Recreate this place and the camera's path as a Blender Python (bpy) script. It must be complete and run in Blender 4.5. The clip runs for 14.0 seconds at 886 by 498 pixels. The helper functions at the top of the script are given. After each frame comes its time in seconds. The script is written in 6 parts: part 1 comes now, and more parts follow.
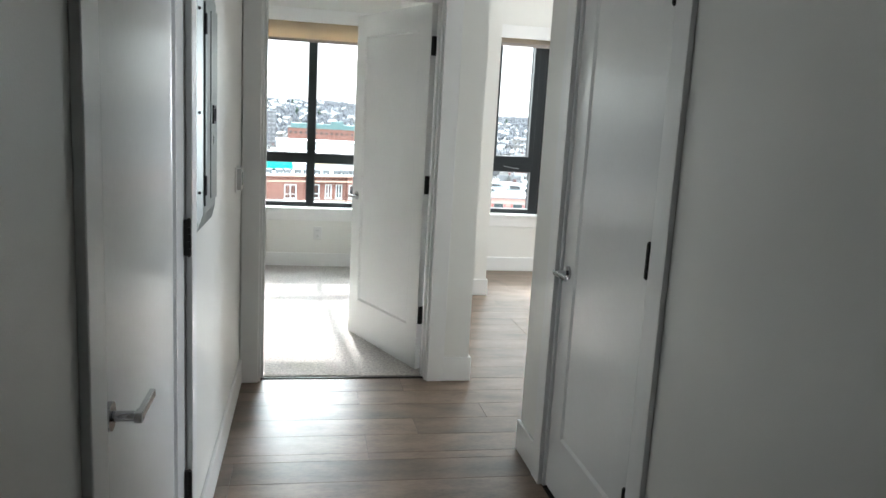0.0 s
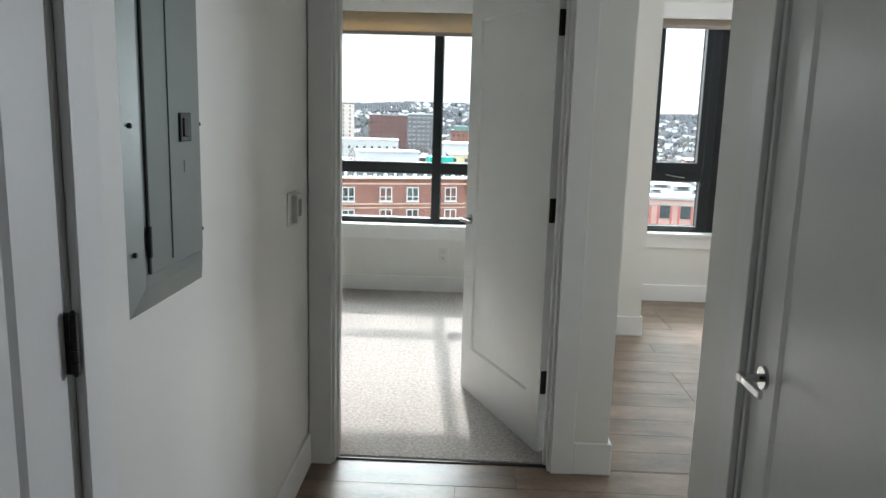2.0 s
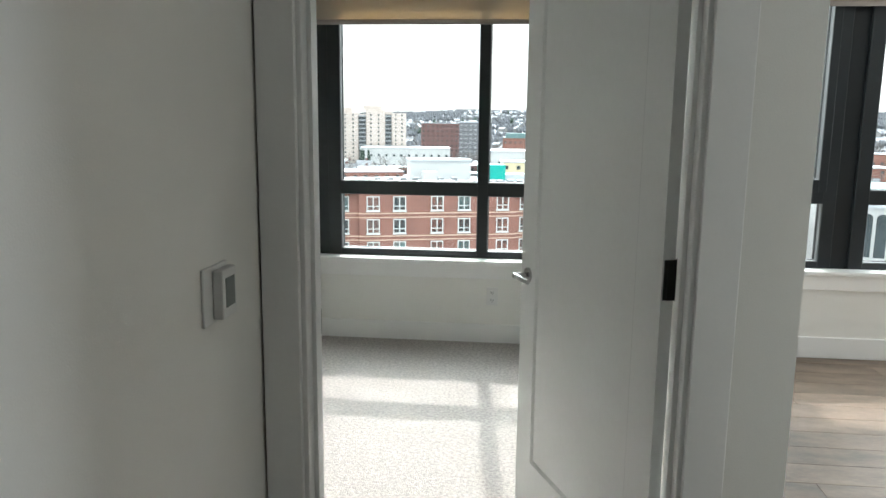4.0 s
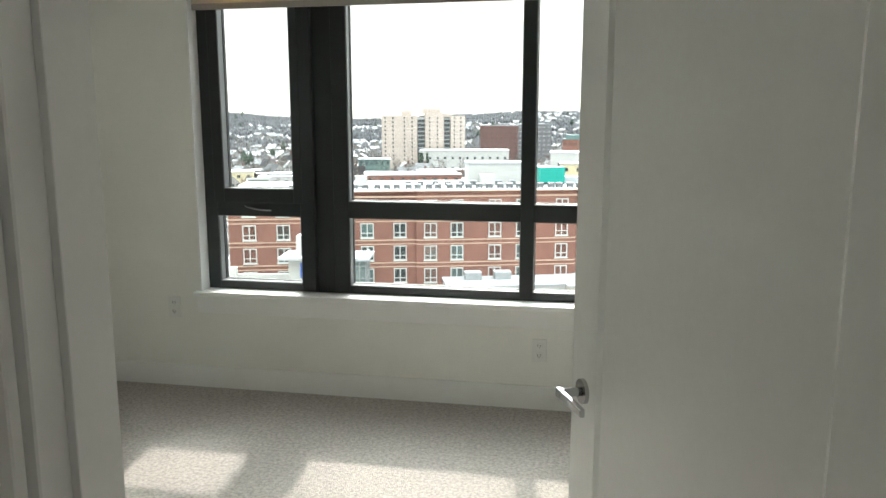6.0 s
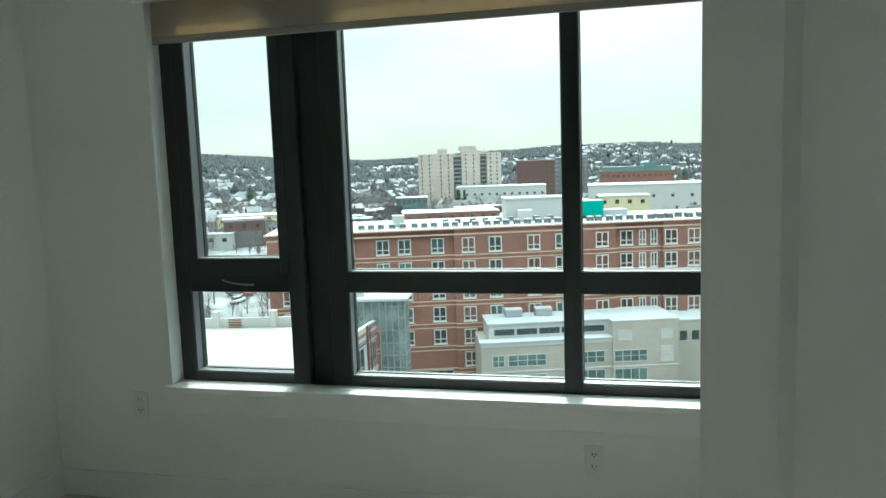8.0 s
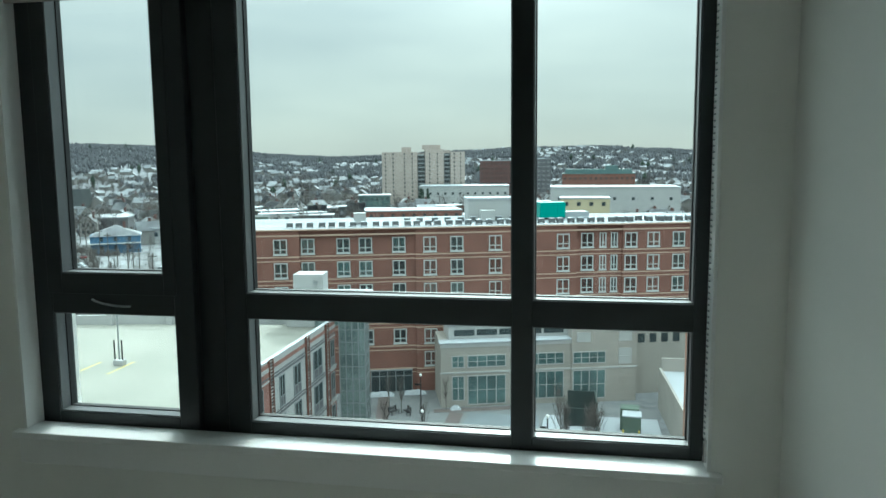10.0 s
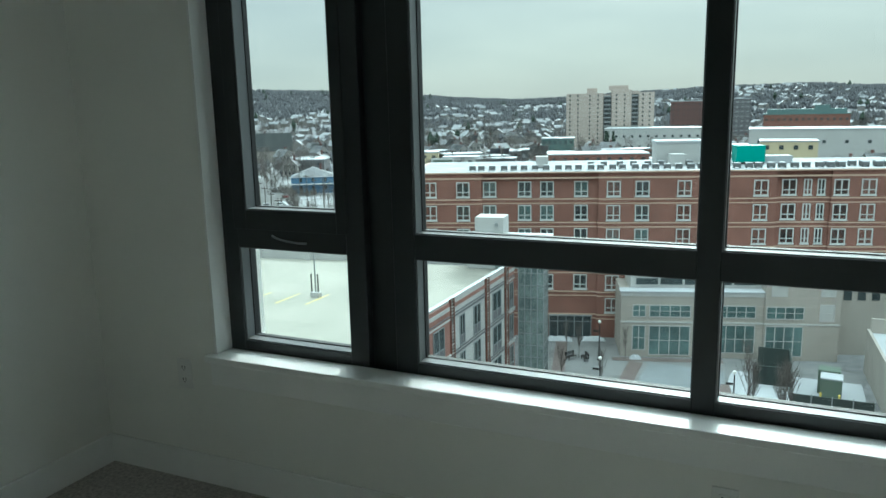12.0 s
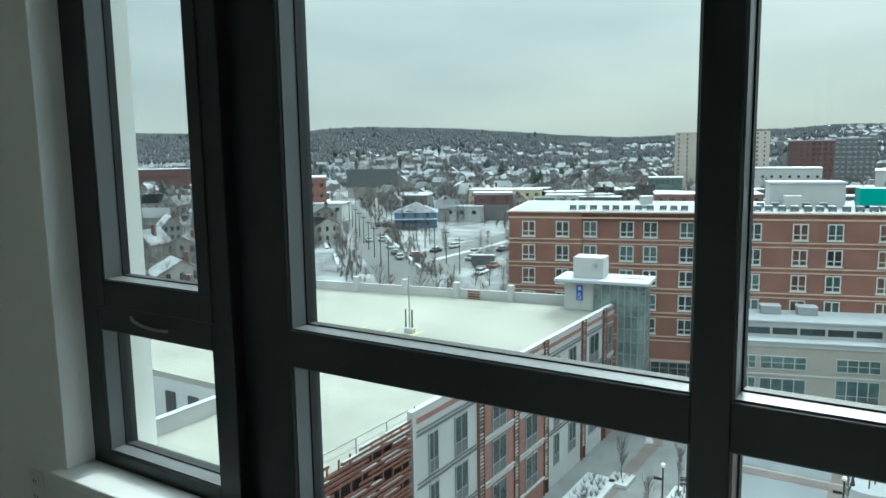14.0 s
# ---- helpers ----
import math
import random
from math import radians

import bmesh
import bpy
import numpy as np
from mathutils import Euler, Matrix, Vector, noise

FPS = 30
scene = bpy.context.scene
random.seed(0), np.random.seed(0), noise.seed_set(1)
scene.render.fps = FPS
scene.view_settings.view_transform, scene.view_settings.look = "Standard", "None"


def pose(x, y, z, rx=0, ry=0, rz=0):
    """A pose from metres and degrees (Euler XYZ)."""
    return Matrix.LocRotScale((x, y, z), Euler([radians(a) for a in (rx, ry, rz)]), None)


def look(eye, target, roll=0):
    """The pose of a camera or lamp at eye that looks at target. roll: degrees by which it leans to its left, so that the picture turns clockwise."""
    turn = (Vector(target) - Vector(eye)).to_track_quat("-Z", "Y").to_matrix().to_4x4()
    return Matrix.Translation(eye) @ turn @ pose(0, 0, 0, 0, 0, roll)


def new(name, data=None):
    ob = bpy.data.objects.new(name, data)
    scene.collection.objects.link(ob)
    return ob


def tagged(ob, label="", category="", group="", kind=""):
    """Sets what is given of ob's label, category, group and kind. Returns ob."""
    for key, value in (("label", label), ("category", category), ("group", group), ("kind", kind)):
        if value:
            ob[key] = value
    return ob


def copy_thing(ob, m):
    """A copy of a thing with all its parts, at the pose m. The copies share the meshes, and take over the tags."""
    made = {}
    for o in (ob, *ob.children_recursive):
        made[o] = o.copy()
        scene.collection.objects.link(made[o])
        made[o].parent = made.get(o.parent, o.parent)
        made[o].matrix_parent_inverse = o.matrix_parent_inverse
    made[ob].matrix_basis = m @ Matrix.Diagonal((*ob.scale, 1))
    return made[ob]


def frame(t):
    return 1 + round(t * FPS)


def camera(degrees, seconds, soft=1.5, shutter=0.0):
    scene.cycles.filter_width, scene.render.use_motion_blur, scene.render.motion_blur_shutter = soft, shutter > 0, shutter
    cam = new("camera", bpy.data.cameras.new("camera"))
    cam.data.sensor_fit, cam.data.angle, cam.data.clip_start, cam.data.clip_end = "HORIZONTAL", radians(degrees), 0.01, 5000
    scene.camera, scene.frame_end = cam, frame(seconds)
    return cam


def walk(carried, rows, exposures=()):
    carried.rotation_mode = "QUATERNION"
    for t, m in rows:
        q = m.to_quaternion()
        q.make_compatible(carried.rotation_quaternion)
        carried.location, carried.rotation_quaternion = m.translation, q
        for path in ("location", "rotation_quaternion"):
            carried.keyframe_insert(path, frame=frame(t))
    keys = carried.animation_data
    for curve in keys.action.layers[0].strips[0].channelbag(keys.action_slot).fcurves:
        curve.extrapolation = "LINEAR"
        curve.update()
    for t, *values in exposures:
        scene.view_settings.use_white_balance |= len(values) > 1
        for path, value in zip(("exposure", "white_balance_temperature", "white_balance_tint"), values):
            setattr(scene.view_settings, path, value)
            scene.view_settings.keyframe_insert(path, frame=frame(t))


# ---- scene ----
cam = camera(61.5, 14.0)
PATH = [
    (0, (0.044, 0.192, 1.416), (0.409, 2.129, 1.077), 3.2),
    (0.5, (0.168, 0.374, 1.425), (0.399, 2.331, 1.086), 2.3),
    (1, (0.269, 0.624, 1.417), (0.35, 2.589, 1.054), 1.8),
    (1.5, (0.321, 0.898, 1.414), (0.284, 2.86, 1.031), 1.8),
    (2, (0.346, 1.187, 1.434), (0.283, 3.155, 1.081), 1.6),
    (2.5, (0.347, 1.492, 1.429), (0.249, 3.463, 1.103), 1.3),
    (3, (0.325, 1.804, 1.424), (0.162, 3.77, 1.096), 1.3),
    (3.2, (0.316, 1.928, 1.428), (0.135, 3.893, 1.102), 1.1),
    (5.3, (0.349, 3.097, 1.452), (0.122, 5.053, 1.097), 0.2),
    (5.5, (0.347, 3.209, 1.461), (0.084, 5.161, 1.111), 0.4),
    (6, (0.344, 3.464, 1.455), (-0.016, 5.404, 1.125), 0.0),
    (6.5, (0.334, 3.707, 1.479), (-0.128, 5.628, 1.173), -0.7),
    (7, (0.346, 3.93, 1.493), (-0.215, 5.829, 1.21), -0.6),
    (7.5, (0.325, 4.105, 1.496), (-0.231, 6.008, 1.234), -0.7),
    (8, (0.266, 4.285, 1.5), (-0.198, 6.217, 1.269), -2.0),
    (8.2, (0.25, 4.353, 1.51), (-0.177, 6.296, 1.303), -2.4),
    (10.3, (0.264, 4.903, 1.491), (-0.1, 6.854, 1.241), -0.5),
    (10.5, (0.259, 4.896, 1.486), (-0.127, 6.836, 1.194), -0.1),
    (11, (0.273, 4.871, 1.488), (-0.3, 6.754, 1.132), 0.6),
    (11.5, (0.287, 4.887, 1.48), (-0.501, 6.685, 1.093), -0.1),
    (12, (0.258, 5.021, 1.476), (-0.562, 6.806, 1.098), -1.3),
    (12.5, (0.252, 5.235, 1.489), (-0.415, 7.091, 1.155), -1.9),
    (13, (0.292, 5.473, 1.480), (-0.374, 7.333, 1.165), -1.4),
    (13.5, (0.305, 5.741, 1.453), (-0.591, 7.502, 1.140), -1.4),
    (14, (0.345, 6.002, 1.471), (-0.719, 7.672, 1.195), -0.9),
]
EXPOSURES = [
    (0.0, 2.38, 6100, 11), (1.0, 2.04, 6150, 11), (2.0, 1.70, 6150, 11), (3.2, 1.68, 6200, 10), (5.3, 1.84, 6400, 9), (6.5, 1.50, 6750, 9), (7.5, 1.22, 6750, 7), (8.0, 0.98, 6000, -8), (8.2, 0.88, 5800, -9),
    (10.3, 0.38, 5750, -8), (12.5, 0.38, 5750, -7), (14.0, 0.35, 5750, -6),
]
walk(cam, [(t, look(eye, target, roll)) for t, eye, target, roll in PATH], EXPOSURES)

# ---- world and sun ----
SUN_DIR = Vector((-0.079, 1.0, 0.72)).normalized()
world = bpy.data.worlds.new("overcast_sky")
scene.world = world
world.use_nodes = True
wn, wl = world.node_tree.nodes, world.node_tree.links
bg = wn["Background"]
sky = wn.new("ShaderNodeTexSky")
sky.sky_type = "NISHITA"
sky.sun_disc = False
sky.sun_elevation = math.asin(SUN_DIR.z)
sky.sun_rotation = math.atan2(SUN_DIR.x, SUN_DIR.y)
coord = wn.new("ShaderNodeTexCoord")
stretch = wn.new("ShaderNodeMapping")
stretch.inputs["Scale"].default_value = (1.0, 1.0, 5.0)
wl.new(coord.outputs["Generated"], stretch.inputs["Vector"])
cloud = wn.new("ShaderNodeTexNoise")
cloud.inputs["Scale"].default_value = 2.2
cloud.inputs["Detail"].default_value = 5.0
wl.new(stretch.outputs["Vector"], cloud.inputs["Vector"])
tone = wn.new("ShaderNodeValToRGB")
tone.color_ramp.elements[0].position, tone.color_ramp.elements[0].color = 0.32, (6.3, 6.6, 6.7, 1)
tone.color_ramp.elements[1].position, tone.color_ramp.elements[1].color = 0.72, (8.7, 8.8, 8.4, 1)
wl.new(cloud.outputs["Fac"], tone.inputs["Fac"])
blend = wn.new("ShaderNodeMix")
blend.data_type = "RGBA"
blend.inputs["Factor"].default_value = 0.88
wl.new(sky.outputs["Color"], blend.inputs["A"])
wl.new(tone.outputs["Color"], blend.inputs["B"])
# an overcast sky grows brighter toward the zenith and round the veiled sun
split = wn.new("ShaderNodeSeparateXYZ")
wl.new(coord.outputs["Generated"], split.inputs[0])
lift_z = wn.new("ShaderNodeMath")
lift_z.operation, lift_z.use_clamp = "MAXIMUM", False
lift_z.inputs[1].default_value = 0.0
wl.new(split.outputs["Z"], lift_z.inputs[0])
curve_z = wn.new("ShaderNodeMath")
curve_z.operation = "POWER"
curve_z.inputs[1].default_value = 2.2
wl.new(lift_z.outputs[0], curve_z.inputs[0])
up = wn.new("ShaderNodeMath")
up.operation, up.use_clamp = "MULTIPLY_ADD", False
up.inputs[1].default_value, up.inputs[2].default_value = 4.3, 0.72
wl.new(curve_z.outputs[0], up.inputs[0])
near_sun = wn.new("ShaderNodeVectorMath")
near_sun.operation = "DOT_PRODUCT"
near_sun.inputs[1].default_value = SUN_DIR
wl.new(coord.outputs["Generated"], near_sun.inputs[0])
front = wn.new("ShaderNodeMath")
front.operation = "MAXIMUM"
front.inputs[1].default_value = 0.0
wl.new(near_sun.outputs["Value"], front.inputs[0])
lobe = wn.new("ShaderNodeMath")
lobe.operation = "POWER"
lobe.inputs[1].default_value = 56.0
wl.new(front.outputs[0], lobe.inputs[0])
glow = wn.new("ShaderNodeMath")
glow.operation = "MULTIPLY_ADD"
glow.inputs[1].default_value = 30.0
wl.new(lobe.outputs[0], glow.inputs[0])
wl.new(up.outputs[0], glow.inputs[2])
bright = wn.new("ShaderNodeVectorMath")
bright.operation = "SCALE"
wl.new(blend.outputs["Result"], bright.inputs[0])
wl.new(glow.outputs[0], bright.inputs["Scale"])
wl.new(bright.outputs["Vector"], bg.inputs["Color"])
bg.inputs["Strength"].default_value = 0.1
sun_data = bpy.data.lights.new("sun", "SUN")
sun_data.energy, sun_data.angle, sun_data.color = 1.3, radians(1.3), (1.0, 0.95, 0.88)
sun = new("sun", sun_data)
sun.matrix_world = look((0, 0, 60), Vector((0, 0, 60)) - SUN_DIR)

# added fill lamp in the living room window's unseen far light, brightening the hall
fill_data = bpy.data.lights.new("living_window_daylight", "AREA")
fill_data.shape, fill_data.size, fill_data.size_y, fill_data.energy, fill_data.color = "RECTANGLE", 1.3, 1.6, 46.0, (0.93, 0.98, 1.0)
fill_lamp = new("living_window_daylight", fill_data)
fill_lamp.matrix_world = look((5.2, 7.22, 1.45), (0.6, 3.4, 1.1))


# ---- materials ----
def mat(name, color, rough=0.5, metal=0.0, vary=0.08, scale=6.0, fine=80.0, bump=0.0, bump_scale=None, per_piece=0.0, second=None, coat=0.0):
    """A procedural surface: base colour varied at two scales, with fine relief."""
    m = bpy.data.materials.new(name)
    m.use_nodes = True
    n, l = m.node_tree.nodes, m.node_tree.links
    b = n["Principled BSDF"]
    tc = n.new("ShaderNodeTexCoord")
    big, small = n.new("ShaderNodeTexNoise"), n.new("ShaderNodeTexNoise")
    big.inputs["Scale"].default_value, small.inputs["Scale"].default_value = scale, fine
    big.inputs["Detail"].default_value, small.inputs["Detail"].default_value = 4.0, 3.0
    for x in (big, small):
        l.new(tc.outputs["Object"], x.inputs["Vector"])
    mixer = n.new("ShaderNodeMix")
    mixer.data_type = "RGBA"
    dark = second or tuple(c * (1 - 2 * vary) for c in color)
    mixer.inputs["A"].default_value = (*dark, 1)
    mixer.inputs["B"].default_value = (*(min(1, c * (1 + vary)) for c in color), 1)
    add = n.new("ShaderNodeMath")
    add.operation = "MULTIPLY_ADD"
    add.inputs[1].default_value = 0.4
    l.new(small.outputs["Fac"], add.inputs[0])
    l.new(big.outputs["Fac"], add.inputs[2])
    ramp = n.new("ShaderNodeMapRange")
    ramp.inputs["From Min"].default_value, ramp.inputs["From Max"].default_value = 0.45, 0.95
    l.new(add.outputs[0], ramp.inputs["Value"])
    l.new(ramp.outputs["Result"], mixer.inputs["Factor"])
    last = mixer.outputs["Result"]
    if per_piece:
        info, hsv = n.new("ShaderNodeObjectInfo"), n.new("ShaderNodeHueSaturation")
        spread = n.new("ShaderNodeMapRange")
        spread.inputs["To Min"].default_value, spread.inputs["To Max"].default_value = 1 - per_piece, 1 + per_piece
        l.new(info.outputs["Random"], spread.inputs["Value"])
        l.new(spread.outputs["Result"], hsv.inputs["Value"])
        l.new(last, hsv.inputs["Color"])
        last = hsv.outputs["Color"]
    l.new(last, b.inputs["Base Color"])
    b.inputs["Roughness"].default_value, b.inputs["Metallic"].default_value = rough, metal
    b.inputs["Coat Weight"].default_value = coat
    if bump:
        tex = n.new("ShaderNodeTexNoise")
        tex.inputs["Scale"].default_value, tex.inputs["Detail"].default_value = bump_scale or fine, 4.0
        l.new(tc.outputs["Object"], tex.inputs["Vector"])
        bp = n.new("ShaderNodeBump")
        bp.inputs["Strength"].default_value, bp.inputs["Distance"].default_value = 1.0, bump
        l.new(tex.outputs["Fac"], bp.inputs["Height"])
        l.new(bp.outputs["Normal"], b.inputs["Normal"])
    return m


def glass_mat(name, color=(1, 1, 1), rough=0.0):
    """Thin clear window glass: straight through, with a faint Fresnel gloss."""
    m = bpy.data.materials.new(name)
    m.use_nodes = True
    n, l = m.node_tree.nodes, m.node_tree.links
    n.remove(n["Principled BSDF"])
    out = n["Material Output"]
    clear, gloss, mix, fres = n.new("ShaderNodeBsdfTransparent"), n.new("ShaderNodeBsdfGlossy"), n.new("ShaderNodeMixShader"), n.new("ShaderNodeLayerWeight")
    grow, scale = n.new("ShaderNodeMath"), n.new("ShaderNodeMath")
    grow.operation, scale.operation = "POWER", "MULTIPLY_ADD"
    grow.inputs[1].default_value, scale.inputs[1].default_value, scale.inputs[2].default_value = 4.0, 0.5, 0.02
    clear.inputs["Color"].default_value = (*color, 1)
    gloss.inputs["Roughness"].default_value = rough
    fres.inputs["Blend"].default_value = 0.5
    l.new(fres.outputs["Facing"], grow.inputs[0])
    l.new(grow.outputs[0], scale.inputs[0])
    l.new(scale.outputs[0], mix.inputs[0])
    l.new(clear.outputs[0], mix.inputs[1])
    l.new(gloss.outputs[0], mix.inputs[2])
    l.new(mix.outputs[0], out.inputs["Surface"])
    return m


def plank_mat():
    """Grey-brown wood-look plank with grain along x."""
    m = mat("plank_wood", (0.21, 0.15, 0.108), 0.40, vary=0.24, scale=2.4, fine=22.0, per_piece=0.18, bump=0.0004, bump_scale=60)
    n = m.node_tree.nodes
    l = m.node_tree.links
    mp = n.new("ShaderNodeMapping")
    info = n.new("ShaderNodeObjectInfo")
    tc = [x for x in n if x.type == "TEX_COORD"][0]
    shift = n.new("ShaderNodeVectorMath")
    shift.operation = "ADD"
    l.new(tc.outputs["Object"], shift.inputs[0])
    scale_r = n.new("ShaderNodeMath")
    scale_r.operation = "MULTIPLY"
    scale_r.inputs[1].default_value = 37.0
    l.new(info.outputs["Random"], scale_r.inputs[0])
    l.new(scale_r.outputs[0], shift.inputs[1])
    mp.inputs["Scale"].default_value = (1.7, 4.2, 1.0)
    l.new(shift.outputs[0], mp.inputs["Vector"])
    for x in n:
        if x.type == "TEX_NOISE":
            l.new(mp.outputs[0], x.inputs["Vector"])
    return m


def carpet_mat():
    m = mat("carpet_pile", (0.55, 0.51, 0.475), 0.95, vary=0.2, scale=70.0, fine=220.0, bump=0.008, bump_scale=170)
    return m


def blind_mat():
    m = bpy.data.materials.new("blind_fabric")
    m.use_nodes = True
    n, l = m.node_tree.nodes, m.node_tree.links
    n.remove(n["Principled BSDF"])
    d, tr, mx = n.new("ShaderNodeBsdfDiffuse"), n.new("ShaderNodeBsdfTranslucent"), n.new("ShaderNodeMixShader")
    wave = n.new("ShaderNodeTexNoise")
    wave.inputs["Scale"].default_value = 400.0
    d.inputs["Color"].default_value = (0.58, 0.52, 0.44, 1)
    tr.inputs["Color"].default_value = (0.50, 0.40, 0.27, 1)
    mx.inputs[0].default_value = 0.5
    bp = n.new("ShaderNodeBump")
    bp.inputs["Distance"].default_value = 0.0005
    l.new(wave.outputs["Fac"], bp.inputs["Height"])
    l.new(bp.outputs["Normal"], d.inputs["Normal"])
    l.new(d.outputs[0], mx.inputs[1])
    l.new(tr.outputs[0], mx.inputs[2])
    l.new(mx.outputs[0], n["Material Output"].inputs["Surface"])
    return m


WALL = mat("wall_paint", (0.84, 0.835, 0.795), 0.36, vary=0.02, scale=1.5, fine=300, bump=0.0004, bump_scale=260)
CEIL = mat("ceiling_paint", (0.82, 0.82, 0.80), 0.8, vary=0.02, scale=1.5, fine=200)
TRIM = mat("trim_paint", (0.86, 0.86, 0.845), 0.28, vary=0.015, scale=3, fine=120, bump=0.0002, bump_scale=90)
DOOR = mat("door_paint", (0.82, 0.822, 0.81), 0.23, vary=0.02, scale=2, fine=60, bump=0.0003, bump_scale=45)
CHROME = mat("chrome", (0.52, 0.52, 0.53), 0.10, 1.0, vary=0.03)
BRONZE = mat("dark_bronze", (0.055, 0.052, 0.05), 0.4, 0.9, vary=0.1)
FRAME = mat("window_frame_dark", (0.017, 0.022, 0.025), 0.36, 0.0, vary=0.08, scale=3, fine=200)
# frame's bead, painted lighter than FRAME to imitate sky light on the returns
BEAD_LIT = mat("sky_lit_glazing_bead", (0.15, 0.155, 0.16), 0.32, 0.0, vary=0.06, scale=3, fine=200)
GASKET = mat("black_gasket", (0.012, 0.012, 0.013), 0.6)
PANEL = mat("panel_grey", (0.185, 0.208, 0.196), 0.36, 0.3, vary=0.03, scale=4, fine=150, bump=0.0002)
PLASTIC = mat("white_plastic", (0.78, 0.78, 0.76), 0.35, vary=0.01)
SLOT = mat("dark_slot", (0.03, 0.03, 0.03), 0.6)
GLASS = glass_mat("pane_glass", (0.93, 0.96, 0.95))
BLIND = blind_mat()
HEM = mat("blind_hem", (0.34, 0.30, 0.27), 0.7, vary=0.04)
CARPET = carpet_mat()
PLANK = plank_mat()
SUBFLOOR = mat("subfloor", (0.05, 0.045, 0.04), 0.9)
SNOW = mat("snow", (0.39, 0.41, 0.435), 0.7, vary=0.05, scale=0.3, fine=4, bump=0.05, bump_scale=1.5)
FARSNOW = mat("thin_far_snow", (0.225, 0.237, 0.255), 0.8, vary=0.15, scale=0.02, fine=0.2)
# hill ground with distance haze painted in as a bluish tint
HILL = mat("hazed_wooded_hill_ground", (0.125, 0.13, 0.143), 0.9, vary=0.2, scale=0.006, fine=0.1, second=(0.095, 0.10, 0.11))
SNOW_DIRTY = mat("snowy_ground", (0.235, 0.243, 0.255), 0.85, vary=0.2, scale=0.11, fine=0.7, second=(0.04, 0.039, 0.038))
ASPHALT = mat("wet_asphalt", (0.075, 0.075, 0.077), 0.8, vary=0.2, scale=0.05, fine=1.0)
PLAZA = mat("plaza_slush", (0.185, 0.19, 0.193), 0.95, vary=0.14, scale=0.25, fine=1.2, second=(0.125, 0.127, 0.128))
PAVER = mat("brick_paver", (0.145, 0.117, 0.11), 0.9, vary=0.2, scale=0.5, fine=5.0, second=(0.10, 0.08, 0.076))
BRICK = mat("red_brick", (0.215, 0.103, 0.08), 0.9, vary=0.12, scale=0.4, fine=9)
BRICK2 = mat("orange_brick", (0.33, 0.175, 0.125), 0.9, vary=0.1, scale=0.4, fine=9)
GARAGE_BRICK = mat("garage_red_brick", (0.27, 0.138, 0.115), 0.9, vary=0.14, scale=0.5, fine=9)
ROOFSNOW = mat("patchy_roof_snow", (0.40, 0.415, 0.44), 0.75, vary=0.1, scale=0.35, fine=3, per_piece=0.42, second=(0.20, 0.205, 0.215))
BLOCKROOF = mat("wind_swept_roof_snow", (0.27, 0.285, 0.305), 0.8, vary=0.12, scale=0.3, fine=3, second=(0.19, 0.20, 0.215))
UNITGREY = mat("unit_dark_grey", (0.14, 0.145, 0.15), 0.6, 0.2, vary=0.12)
SLATPALE = mat("pale_louvre_slat", (0.33, 0.30, 0.285), 0.6, vary=0.1, per_piece=0.6)
LIFTGLASS = mat("pale_green_lift_glass", (0.19, 0.235, 0.23), 0.15, vary=0.35, scale=0.5, fine=2, second=(0.07, 0.10, 0.10))
BRICK_DARK = mat("dark_red_brick", (0.135, 0.072, 0.066), 0.9, vary=0.1, scale=0.2, fine=4)
BAND = mat("stone_band", (0.50, 0.36, 0.28), 0.85, vary=0.06, scale=1, fine=8)
STONE = mat("pale_stone", (0.345, 0.32, 0.29), 0.85, vary=0.06, scale=0.4, fine=6)
PRECAST = mat("white_precast", (0.43, 0.43, 0.425), 0.8, vary=0.06, scale=0.4, fine=6)
TOWERC = mat("beige_concrete", (0.43, 0.37, 0.335), 0.85, vary=0.05, scale=0.1, fine=2)
DECK = mat("garage_deck", (0.265, 0.258, 0.225), 0.85, vary=0.13, scale=0.12, fine=1.5)
WFRAME = mat("white_window_frame", (0.50, 0.52, 0.515), 0.5, vary=0.02)
DARKGLASS = mat("dark_glass", (0.045, 0.06, 0.065), 0.12, vary=0.25, scale=0.25, fine=1.5)
TEALGLASS = mat("teal_glass", (0.10, 0.16, 0.16), 0.12, vary=0.3, scale=0.4, fine=2)
TEAL = mat("teal_metal", (0.0, 0.30, 0.25), 0.5, vary=0.06)
GREENROOF = mat("copper_green_roof", (0.11, 0.18, 0.18), 0.7, vary=0.1, scale=0.2)
BLUEH = mat("blue_siding", (0.085, 0.18, 0.30), 0.7, vary=0.06)
SIDING = mat("pale_siding", (0.30, 0.29, 0.28), 0.8, vary=0.1, per_piece=0.45)
# dark slate; also paints the shade in the tower's balcony recesses
SLATE_SHADE = mat("dark_slate_and_shade", (0.085, 0.095, 0.10), 0.75, vary=0.12, scale=0.3, fine=3)
YELLOW = mat("yellow_stucco", (0.52, 0.45, 0.30), 0.85, vary=0.05)
STEEL = mat("grey_steel", (0.33, 0.35, 0.36), 0.5, 0.5, vary=0.1)
# black iron; also the painted shade behind the garage lattice
IRON_SHADE = mat("black_iron_and_shade", (0.02, 0.02, 0.022), 0.5, 0.4)
PINKSTONE = mat("pink_stone", (0.48, 0.31, 0.27), 0.85, vary=0.07, scale=0.5, fine=5)
RAIL_RED = mat("faded_red_stone", (0.42, 0.13, 0.12), 0.8, vary=0.08)
TEALPALE = mat("pale_teal_metal", (0.22, 0.42, 0.43), 0.6, vary=0.06)
